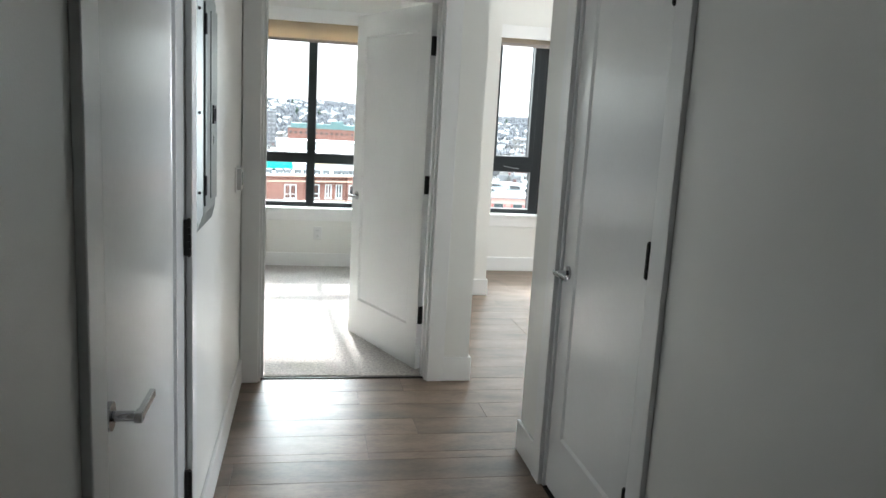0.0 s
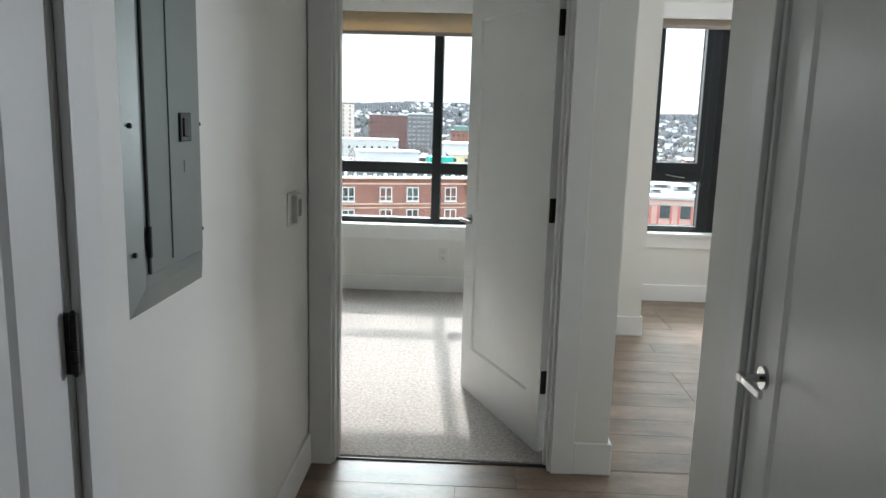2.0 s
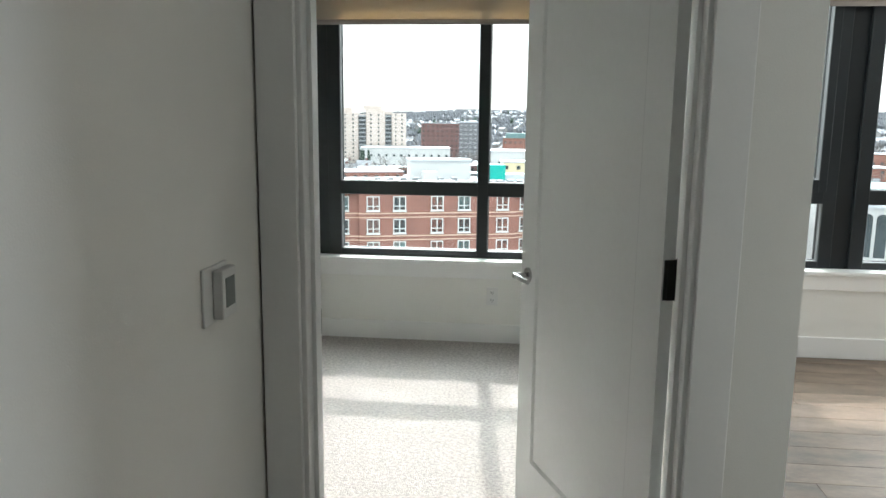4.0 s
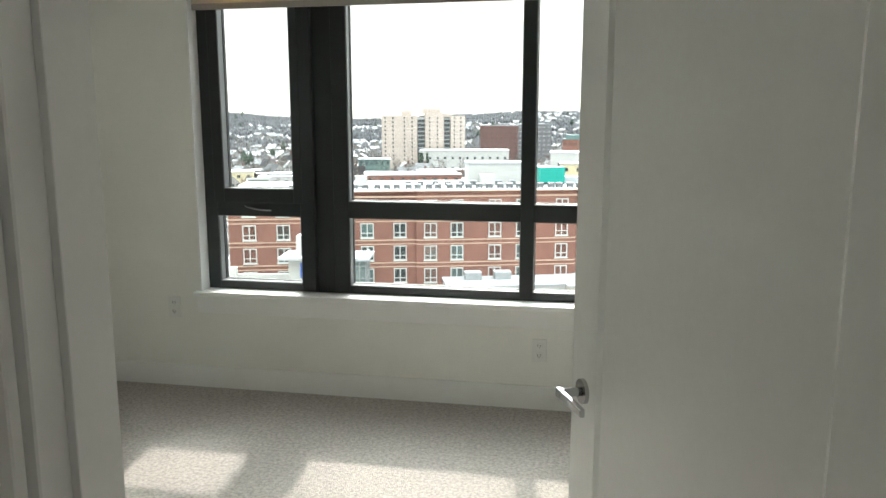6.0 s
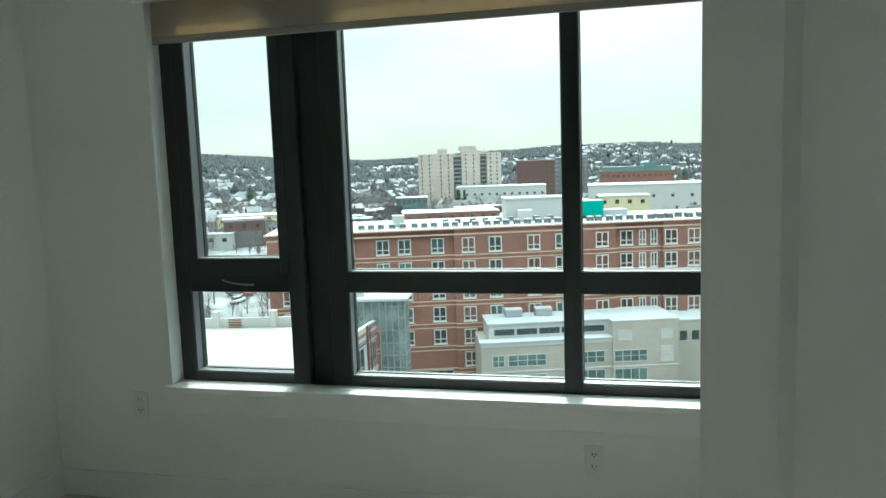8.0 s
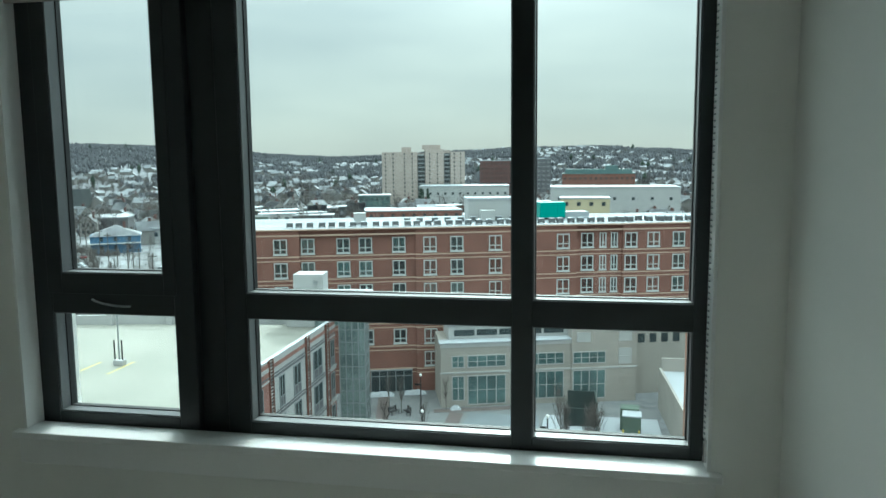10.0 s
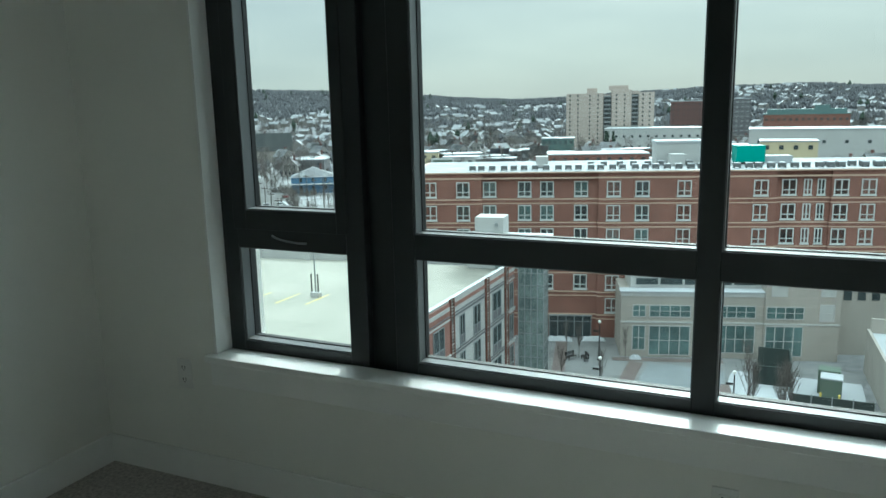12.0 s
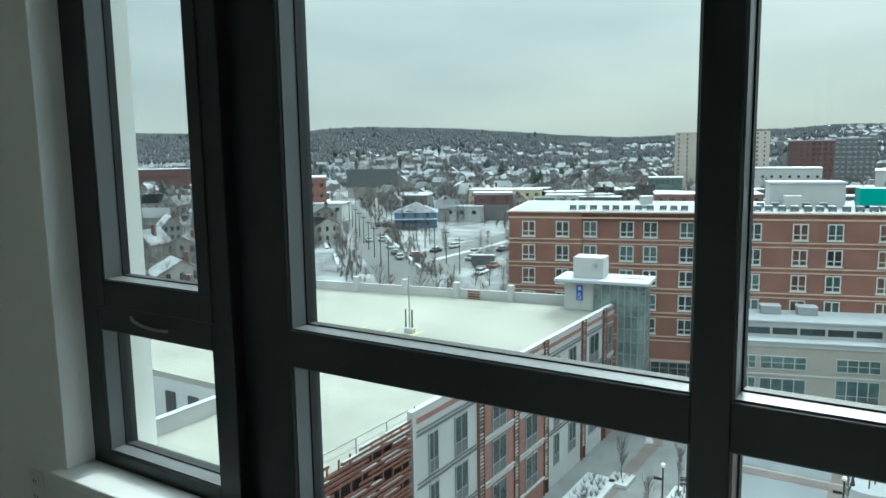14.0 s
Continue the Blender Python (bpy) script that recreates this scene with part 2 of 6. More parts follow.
GREYPANEL = mat("grey_panel_cladding", (0.13, 0.13, 0.14), 0.8, vary=0.08, scale=0.3, fine=2)
# the blue-grey base colour carries the haze over the far woods
WOODS = mat("hazed_bare_woods", (0.118, 0.122, 0.135), 0.95, vary=0.25, scale=0.05, fine=0.6)
TWIG = mat("twig_bark", (0.12, 0.106, 0.098), 0.95, vary=0.2)
PINE = mat("pine_green", (0.035, 0.055, 0.04), 0.95, vary=0.3, scale=0.4)
AWNING = mat("orange_awning", (0.62, 0.20, 0.06), 0.8, vary=0.06)
FENCE = mat("green_black_screen", (0.03, 0.045, 0.042), 0.8, vary=0.15)
UTIL = mat("green_utility", (0.10, 0.14, 0.11), 0.6, vary=0.08)
LOUVRE = mat("rust_louvre", (0.20, 0.085, 0.06), 0.6, 0.2, vary=0.15)
SIGNBLUE = mat("sign_blue", (0.03, 0.10, 0.42), 0.5)
CARS = [mat("car_%s" % k, c, 0.3, 0.3, coat=0.5) for k, c in (("silver", (0.4, 0.41, 0.42)), ("black", (0.02, 0.02, 0.025)), ("red", (0.3, 0.03, 0.03)), ("white", (0.7, 0.7, 0.7)))]
YPAINT = mat("yellow_paint", (0.62, 0.48, 0.10), 0.7)


# ---- building helpers ----
def box(bm, x0, y0, z0, x1, y1, z1):
    m = Matrix.Translation(((x0 + x1) / 2, (y0 + y1) / 2, (z0 + z1) / 2)) @ Matrix.Diagonal((abs(x1 - x0), abs(y1 - y0), abs(z1 - z0), 1))
    return bmesh.ops.create_cube(bm, size=1, matrix=m)["verts"]


def rod(bm, a, b, r0, r1=None, seg=10):
    a, b = Vector(a), Vector(b)
    d = b - a
    m = Matrix.Translation((a + b) / 2) @ d.to_track_quat("Z", "Y").to_matrix().to_4x4()
    return bmesh.ops.create_cone(bm, cap_ends=True, segments=seg, radius1=r0, radius2=r0 if r1 is None else r1, depth=d.length, matrix=m)["verts"]


def soften(bm, width, seg=2):
    bmesh.ops.bevel(bm, geom=list(bm.edges), offset=width, segments=seg, profile=0.5, affect="EDGES", clamp_overlap=True)
    return bm


def boxes(*items, soft=0.0, seg=1):
    bm = bmesh.new()
    for it in items:
        box(bm, *it)
    return soften(bm, soft, seg) if soft else bm


def mesh_of(name, bm, material, smooth=False):
    me = bpy.data.meshes.new(name)
    bm.to_mesh(me)
    bm.free()
    me.materials.append(material)
    if smooth:
        for p in me.polygons:
            p.use_smooth = True
    return me


def part(name, bm, material, parent=None, label="", smooth=False):
    """Links a bmesh (or a mesh) as one object, under a thing or a part."""
    me = bm if isinstance(bm, bpy.types.Mesh) else mesh_of(name, bm, material, smooth)
    ob = new(name, me)
    ob.parent = parent
    return tagged(ob, label)


def thing(name, m, label, category, group="", kind=""):
    ob = new(name)
    ob.empty_display_size = 0.1
    ob.matrix_basis = m
    return tagged(ob, label, category, group, kind)


def structure(name, bm, material, label, category):
    return tagged(part(name, bm, material), label, category, kind="structure")


# ---- plan of the flat ----
HX0, HX1 = -0.28, 1.0          # hall walls
DY0, DY1 = 4.065, 4.20         # wall with the bedroom door
OX0, OX1 = -0.190, 0.725       # bedroom door opening
DIV0, DIV1 = 0.85, 0.95        # wall between bedroom and living room
BX0 = -2.295                    # bedroom's other side wall
WY = 7.14                      # inner face of the facade wall
CZ = 2.72                      # ceiling
LX1 = 6.2                      # living room's far side
BACK = -1.6
RY = 3.18                      # end of the closet wall

WIN_Z0, WIN_Z1 = 0.53, 2.315
BWX0, BWX1 = -1.69, 0.655     # bedroom window opening
# the living room opening's unseen right end is widened to admit more light
LWX0, LWX1 = 1.675, 6.06        # living room window opening


def wall_with_openings(x0, x1, y0, y1, z1, holes):
    """A wall along x with rectangular holes (x0, x1, z0, z1)."""
    bm = bmesh.new()
    x = x0
    for a, b, c, d in holes:
        box(bm, x, y0, 0, a, y1, z1)
        if c > 0:
            box(bm, a, y0, 0, b, y0 + 0.18, c)
            box(bm, a, y0 + 0.18, 0, b, y1, c - 0.22)
        box(bm, a, y0, d, b, y1, z1)
        x = b
    box(bm, x, y0, 0, x1, y1, z1)
    return bm


def wall_along_y(y0, y1, x0, x1, z1, holes):
    bm = bmesh.new()
    y = y0
    for a, b, c, d in holes:
        box(bm, x0, y, 0, x1, a, z1)
        if c > 0:
            box(bm, x0, a, 0, x1, b, c)
        box(bm, x0, a, d, x1, b, z1)
        y = b
    box(bm, x0, y, 0, x1, y1, z1)
    return bm


LD0, LD1 = 1.40, 2.32          # side room's door in the hall
CD0, CD1 = 2.08, 2.86          # closet door
DH = 2.04
structure("wall_north", wall_with_openings(BX0 - 0.12, LX1 + 0.12, WY, WY + 0.31, CZ, [(BWX0, BWX1, WIN_Z0, WIN_Z1), (LWX0, LWX1, WIN_Z0, WIN_Z1)]), WALL, "warm white painted outer wall with wide windows", "wall")
structure("wall_bedroom_door", wall_with_openings(BX0, DIV1, DY0, DY1, CZ, [(OX0, OX1, 0, DH)]), WALL, "warm white painted wall with a doorway", "wall")
structure("wall_hall_west", wall_along_y(BACK, DY0, HX0 - 0.12, HX0, CZ, [(LD0, LD1, 0, DH)]), WALL, "warm white painted hall wall with a door", "wall")
structure("wall_hall_east", wall_along_y(BACK, RY, HX1, HX1 + 0.12, CZ, [(CD0, CD1, 0, DH)]), WALL, "warm white painted hall wall with a closet door", "wall")
structure("wall_divider", boxes((DIV0, DY1, 0, DIV1, WY, CZ)), WALL, "warm white painted wall between two rooms", "wall")
structure("wall_pier", boxes((DIV1, 6.105, 0, 1.535, WY, CZ)), WALL, "warm white painted projecting pier", "wall")
structure("wall_bedroom_west", boxes((BX0 - 0.12, DY1, 0, BX0, WY, CZ)), WALL, "warm white painted bedroom side wall", "wall")
structure("wall_living_east", boxes((LX1, BACK - 0.12, 0, LX1 + 0.12, WY, CZ)), WALL, "warm white painted living room side wall", "wall")
structure("wall_living_south", boxes((HX1 + 0.12, RY - 0.12, 0, 1.92, RY, CZ), (1.80, BACK, 0, 1.92, RY - 0.12, CZ), (1.80, BACK - 0.12, 0, LX1, BACK, CZ)), WALL, "warm white painted living room back wall", "wall")
structure("wall_hall_south", boxes((HX0 - 0.12, BACK - 0.12, 0, HX1 + 0.12, BACK, CZ)), WALL, "warm white painted end wall of the hall", "wall")
structure("wall_closet", boxes((HX1 + 0.74, 1.9, 0, HX1 + 0.79, RY - 0.12, CZ), (HX1 + 0.12, 1.85, 0, HX1 + 0.8, 1.9, CZ)), WALL, "plain white closet inner wall", "wall")
structure("wall_side_room", boxes((-1.9, 0.9, 0, -1.85, 2.9, CZ), (-1.85, 0.9, 0, HX0 - 0.12, 0.95, CZ), (-1.85, 2.85, 0, HX0 - 0.12, 2.9, CZ)), WALL, "plain white side room inner wall", "wall")
structure("ceiling", boxes((BX0 - 0.12, BACK - 0.12, CZ, LX1 + 0.12, WY + 0.30, CZ + 0.2)), CEIL, "flat white painted ceiling", "ceiling")
slab = structure("floor_slab", boxes((BX0 - 0.12, BACK - 0.12, -0.4, LX1 + 0.12, WY + 0.30, -0.012)), SUBFLOOR, "concrete floor slab under the finishes", "floor")
carpet_bm = bmesh.new()
box(carpet_bm, BX0, DY1 - 0.06, -0.012, DIV0, WY, 0.012)
box(carpet_bm, OX0, DY0 + 0.055, -0.012, OX1, DY1 - 0.0601, 0.0118)
structure("carpet", carpet_bm, CARPET, "beige-grey looped pile wall-to-wall carpet", "carpet")
structure("threshold", boxes((OX0, DY0 + 0.035, -0.012, OX1, DY0 + 0.055, 0.006), soft=0.003), BRONZE, "dark carpet edge strip in the doorway", "threshold")


# ---- baseboards and casings ----
def baseboard(x0, y0, x1, y1):
    """A flat white board 0.135 m high with an eased top."""
    bm = boxes((x0, y0, 0.0, x1, y1, 0.135), soft=0.003)
    structure("baseboard", bm, TRIM, "white painted flat baseboard", "baseboard")


T = 0.014
baseboard(HX0, LD1 + 0.09, HX0 + T, DY0 - 0.02)
baseboard(HX0, BACK, HX0 + T, LD0 - 0.09)
baseboard(OX1 + 0.085, DY0 - T, DIV1 + T, DY0)
baseboard(DIV1, DY0 + 0.0005, DIV1 + T, 6.105 - T - 0.0005)
baseboard(DIV1 + T, 6.105 - T, 1.535 + T, 6.105)
baseboard(1.535, 6.1055, 1.535 + T, WY - T - 0.0005)
baseboard(1.535, WY - T, LX1, WY)
baseboard(BX0, WY - T, DIV0, WY)
baseboard(BX0, DY1, BX0 + T, WY - T - 0.0005)
baseboard(DIV0 - T, DY1 + 0.02, DIV0, WY - T - 0.0005)
baseboard(HX1 - T, CD1 + 0.09, HX1, RY + T)
baseboard(HX1 - T, BACK, HX1, CD0 - 0.09)


def door_frame(name, axis, a, b, f0, f1, label, stop):
    """Jambs, stops and casings round an opening. axis x: opening from x=a to b in a wall f0..f1 thick along y."""
    C, J = 0.09, 0.018

    def put(p, u0, v0, z0, u1, v1, z1, soft=0.002):
        q = (u0, v0, z0, u1, v1, z1) if axis == "x" else (v0, u0, z0, v1, u1, z1)
        part(p, boxes(q, soft=soft), TRIM, root)
    root = tagged(thing(name, Matrix(), label, "door frame", kind="structure"))
    put("jamb", a, f0 + 0.001, 0, a + J, f1 - 0.001, DH - J)
    put("jamb", b - J, f0 + 0.001, 0, b, f1 - 0.001, DH - J)
    put("head_jamb", a, f0 + 0.001, DH - J, b, f1 - 0.001, DH)
    put("stop", a + J, stop[0], 0, a + J + 0.011, stop[1], DH - J - 0.011, 0.001)
    put("stop", b - J - 0.011, stop[0], 0, b - J, stop[1], DH - J - 0.011, 0.001)
    put("stop", a + J, stop[0], DH - J - 0.011, b - J, stop[1], DH - J, 0.001)
    for v0, v1 in ((f0 - 0.017, f0), (f1, f1 + 0.017)):
        put("casing", a - C + 0.006, v0, 0, a + 0.006, v1, DH + C - 0.006)
        put("casing", b - 0.006, v0, 0, b + C - 0.006, v1, DH + C - 0.006)
        put("casing", a + 0.0062, v0, DH - 0.006, b - 0.0062, v1, DH + C - 0.006)
    return root


door_frame("door_frame_1", "x", OX0, OX1, DY0, DY1, "white painted bedroom door frame with flat casings", (DY0 + 0.045, DY1 - 0.045))
door_frame("door_frame_2", "y", LD0, LD1, HX0 - 0.12, HX0, "white painted hall door frame with flat casings", (HX0 - 0.08, HX0 - 0.045))
door_frame("door_frame_3", "y", CD0, CD1, HX1, HX1 + 0.12, "white painted closet door frame with flat casings", (HX1 + 0.045, HX1 + 0.08))


# ---- doors ----
def panel_leaf(w, h, t=0.035, stile=0.118, top=0.13, bottom=0.235, rec=0.007, slope=0.012):
    """One-panel shaker leaf from x=0 (hinge) to x=w, y from -t/2 to t/2, recessed on both faces."""
    bm = bmesh.new()

    def ring(x0, z0, x1, z1, y):
        return [bm.verts.new((x, y, z)) for x, z in ((x0, z0), (x1, z0), (x1, z1), (x0, z1))]
    rims = []
    for s in (-1, 1):
        outer = ring(0, 0, w, h, s * t / 2)
        mid = ring(stile, bottom, w - stile, h - top, s * t / 2)
        inner = ring(stile + slope, bottom + slope, w - stile - slope, h - top - slope, s * (t / 2 - rec))
        for r0, r1 in ((outer, mid), (mid, inner)):
            for i in range(4):
                j = (i + 1) % 4
                bm.faces.new((r0[i], r0[j], r1[j], r1[i]))
        bm.faces.new(inner)
        rims.append(outer)
    for i in range(4):
        j = (i + 1) % 4
        bm.faces.new((rims[0][i], rims[0][j], rims[1][j], rims[1][i]))
    bmesh.ops.recalc_face_normals(bm, faces=bm.faces)
    edge = [e for e in bm.edges if abs(e.verts[0].co.y) == t / 2 and abs(e.verts[1].co.y) == t / 2 and all(v.co.x in (0, w) or v.co.z in (0, h) for v in e.verts)]
    bmesh.ops.bevel(bm, geom=edge, offset=0.0015, segments=1, affect="EDGES")
    return bm


def lever(parent, x, z, side, toward, t=0.035):
    """Chrome lever on a round rose; side -1 or 1 of the leaf, pointing along x by the sign toward."""
    y = side * t / 2
    bm = bmesh.new()
    rod(bm, (x, y, z), (x, y + side * 0.008, z), 0.0265, 0.0255, 28)
    rose = part("rose", bm, CHROME, parent, "round chrome rose")
    bm = bmesh.new()
    rod(bm, (x, y + side * 0.008, z), (x, y + side * 0.045, z), 0.0095, seg=16)
    box(bm, x - 0.012, y + side * 0.044, z - 0.0095, x + 0.012, y + side * 0.058, z + 0.0095)
    v = box(bm, x, y + side * 0.046, z - 0.0085, x + toward * 0.112, y + side * 0.057, z + 0.0085)
    soften(bm, 0.0022, 2)
    part("lever", bm, CHROME, rose, "chrome lever")


def hinge(parent, s, z):
    """A dark bronze butt hinge on the axis; the leaf lies on the s side of it along y."""
    bm = bmesh.new()
    for k in range(5):
        rod(bm, (0, 0, z - 0.05 + 0.02 * k + 0.0006), (0, 0, z - 0.03 + 0.02 * k - 0.0006), 0.0068, seg=12)
    for k in (-1, 1):
        rod(bm, (0, 0, z + k * 0.05), (0, 0, z + k * 0.0545), 0.0055, 0.0025, 10)
    box(bm, 0.0015, s * 0.001, z - 0.05, 0.0042, s * 0.036, z + 0.05)
    box(bm, -0.0042, s * 0.001, z - 0.05, -0.0015, s * 0.03, z + 0.05)
    part("hinge", bm, BRONZE, parent, "dark bronze butt hinge")


def door(name, m, w, label, s, height=0.872, inset=0.0, hinges=(0.315, 1.05, 1.79)):
    root = thing(name, m, label, "door", kind="structure")
    leaf = part("leaf", panel_leaf(w, DH - 0.032), DOOR, root)
    leaf.location = (0.0045, s * (0.0225 + inset), 0)
    for side in (-1, 1):
        lever(leaf, w - 0.062, height, side, -1)
    part("latch_plate", boxes((w - 0.0005, -0.0125, height - 0.028, w + 0.001, 0.0125, height + 0.028)), CHROME, leaf, "chrome latch plate")
    for z in hinges:
        hinge(root, s, z)
    return root


# bedroom door: hinged at the right jamb, standing open into the room
door("door_1", pose(OX1 - 0.012, DY1 + 0.024, 0.014, 0, 0, 113.2), 0.855, "white one-panel bedroom door standing open, chrome lever", 1, height=0.905)
# side room door in the hall, shut
door("door_2", pose(HX0 + 0.011, LD1 - 0.021, 0.012, 0, 0, -90), 0.874, "white one-panel hall door, shut, chrome lever", -1, inset=0.008)
# closet door
door("door_3", pose(HX1 - 0.013, CD0 + 0.021, 0.012, 0, 0, 90), 0.735, "white one-panel closet door, shut, chrome lever", -1, inset=0.02)
part("strike_plate", boxes((OX0 + 0.018, DY1 - 0.034, 0.90, OX0 + 0.0195, DY1 - 0.004, 0.965), soft=0.0005), CHROME, bpy.data.objects["door_frame_1"], "chrome strike plate")


# ---- windows ----
def window(name, x0, x1, lay, label):
    """Dark aluminium window in the opening x0..x1. lay: x of pane edges (sash0, sash1, panel0, panel1, p0, p1, q0, q1)."""
    s0, s1, c0, c1, p0, p1, q0, q1 = lay
    F0, F1, G = WY + 0.088, WY + 0.188, WY + 0.155
    z0, z1 = WIN_Z0 + 0.002, WIN_Z1 - 0.002
    zb, zl, zu, zt = 0.597, 0.966, 1.051, 2.26
    root = thing(name, Matrix(), label, "window", kind="structure")

    def bar(n, a, za, b, zb_, f0=F0, f1=F1, soft=0.0025, mt=FRAME):
        return part(n, boxes((a, f0, za, b, f1, zb_), soft=soft), mt, root)
    bar("frame_post", x0 + 0.002, z0, s0 - 0.0, z1)
    bar("frame_post", s1, z0, c0, z1)
    bar("recessed_panel", c0, z0, c1, z1, F0 + 0.035, F1, 0.001)
    bar("frame_post", c1, z0, p0, z1)
    bar("mullion", p1, z0, q0, z1)
    bar("frame_post", q1, z0, x1 - 0.002, z1)
    for a, b in ((s0, s1), (p0, p1), (q0, q1)):
        bar("bottom_rail", a, z0, b, zb, soft=0.0015)
        bar("transom", a, zl, b, zu, soft=0.0015)
        bar("top_rail", a, zt, b, z1, soft=0.0015)
    # opening sash in the narrow light, standing a little proud
    sash = part("sash", boxes((s0 - 0.012, F0 - 0.005, zu - 0.014, s0 + 0.045, F0 + 0.05, zt), (s1 - 0.035, F0 - 0.005, zu - 0.014, s1 + 0.012, F0 + 0.05, zt), (s0 + 0.0451, F0 - 0.005, zu - 0.014, s1 - 0.0351, F0 + 0.05, zu + 0.06), (s0 + 0.0451, F0 - 0.005, zt - 0.05, s1 - 0.0351, F0 + 0.05, zt), soft=0.002), FRAME, root, "dark casement sash")
    hm = (s0 + s1) / 2
    bm = bmesh.new()
    pts = [(hm - 0.075 + 0.15 * k / 8, F0 - 0.005 - 0.018 * math.sin(math.pi * k / 8) ** 0.5, 1.018 - 0.021 * k / 8 - 0.003 * math.sin(math.pi * k / 8)) for k in range(9)]
    for a, b in zip(pts, pts[1:]):
        rod(bm, a, b, 0.0042, seg=8)
    part("crank_handle", bm, STEEL, sash, "slim grey pull handle")
    for a, b in ((s0, s1), (p0, p1), (q0, q1)):
        for lo, hi in ((zb, zl), (zu, zt)):
            if a == s0 and lo == zu:
                a2, b2, lo2, hi2 = s0 + 0.045, s1 - 0.035, zu + 0.06, zt - 0.05
            else:
                a2, b2, lo2, hi2 = a, b, lo, hi
            g = 0.007
            fb = F0 + (0.0 if lo == zu and a == s0 else 0.008)
            # the bead's pale grey stands in for sky light on the frame's inner sides
            part("glazing_bead", boxes((a2, fb, lo2, a2 + 0.004, G - 0.0125, hi2), (b2 - 0.004, fb, lo2, b2, G - 0.0125, hi2), (a2 + 0.004, fb, lo2, b2 - 0.004, G - 0.0125, lo2 + 0.004), (a2 + 0.004, fb, hi2 - 0.004, b2 - 0.004, G - 0.0125, hi2)), BEAD_LIT, root, "glazing bead, greyed to imitate sky light on the dark frame")
            part("gasket", boxes((a2, G - 0.012, lo2, a2 + g, G + 0.012, hi2), (b2 - g, G - 0.012, lo2, b2, G + 0.012, hi2), (a2 + g, G - 0.012, lo2, b2 - g, G + 0.012, lo2 + g), (a2 + g, G - 0.012, hi2 - g, b2 - g, G + 0.012, hi2)), GASKET, root, "black rubber gasket")
            pane = part("pane", boxes((a2 + 0.003, G - 0.003, lo2 + 0.003, b2 - 0.003, G + 0.003, hi2 - 0.003)), GLASS, root, "clear window glass")
            pane.visible_shadow = False
    sill = part("window_sill", boxes((x0 - 0.024, WY - 0.035, WIN_Z0 + 0.003, x1 + 0.03, F0 - 0.001, WIN_Z0 + 0.028), soft=0.004, seg=2), TRIM, root, "white painted window sill")
    part("apron", boxes((x0 - 0.012, WY - 0.016, WIN_Z0 - 0.092, x1 + 0.012, WY - 0.0005, WIN_Z0 + 0.0025), soft=0.002), TRIM, root, "white painted apron board")
    for a, b in ((x0 + 0.0005, x0 + 0.012), (x1 - 0.012, x1 - 0.0005)):
        part("reveal_liner", boxes((a, WY - 0.001, WIN_Z0 + 0.029, b, F0 - 0.0005, WIN_Z1 - 0.001), soft=0.001), TRIM, root, "white painted reveal")
    return root


OFF = 3.40
LAY = (-1.61, -1.132, -1.055, -0.945, -0.862, 0.047, 0.113, 0.605)
window("window_1", BWX0, BWX1, LAY, "dark aluminium three-light window with white sill")
LAY2 = (LAY[0] + OFF, *(v + OFF - 0.07 for v in LAY[1:7]), 6.01)
window("window_2", LWX0, LWX1, LAY2, "dark aluminium three-light living room window")


def roller_blind(x0, x1, drop, label):
    root = thing("roller_blind", pose((x0 + x1) / 2, WY + 0.034, 2.27), label, "blind", group="roller blinds")
    w = (x1 - x0) / 2 - 0.02
    bm = bmesh.new()
    rod(bm, (-w, 0.02, 0.0), (w, 0.02, 0.0), 0.028, seg=20)
    part("tube", bm, HEM, root)
    part("fabric", boxes((-w, 0.0, 0.03 - drop, w, 0.0012, 0.005)), BLIND, root, "tan translucent blind fabric")
    part("hem_bar", boxes((-w, -0.006, -drop, w, 0.008, 0.03 - drop), soft=0.003), HEM, root, "fabric-wrapped hem bar")
    bm = bmesh.new()
    n = 90
    for k in range(n):
        for s in (0, 1):
            bmesh.ops.create_icosphere(bm, subdivisions=1, radius=0.0028, matrix=Matrix.Translation((w + 0.002, -0.012 + 0.01 * s, 0.0 - 1.62 * k / n)))
    part("bead_chain", bm, STEEL, root, "steel bead chain loop")
    part("chain_tensioner", boxes((w - 0.004, -0.022, -1.69, w + 0.012, 0.012, -1.62), soft=0.005, seg=2), CHROME, root, "small clear chain holder")
    return root


roller_blind(BWX0, BWX1, 0.23, "tan roller blind drawn up to the window head")
roller_blind(LWX0, LWX1, 0.13, "tan roller blind drawn up to the living room window head")
for x0, x1 in ((BWX0, BWX1), (LWX0, LWX1)):
    tagged(part("valance", boxes((x0 - 0.035, WY - 0.02, 2.21, x1 + 0.035, WY + 0.012, 2.325), soft=0.003), TRIM), "white painted valance board over the window", "valance", kind="structure")


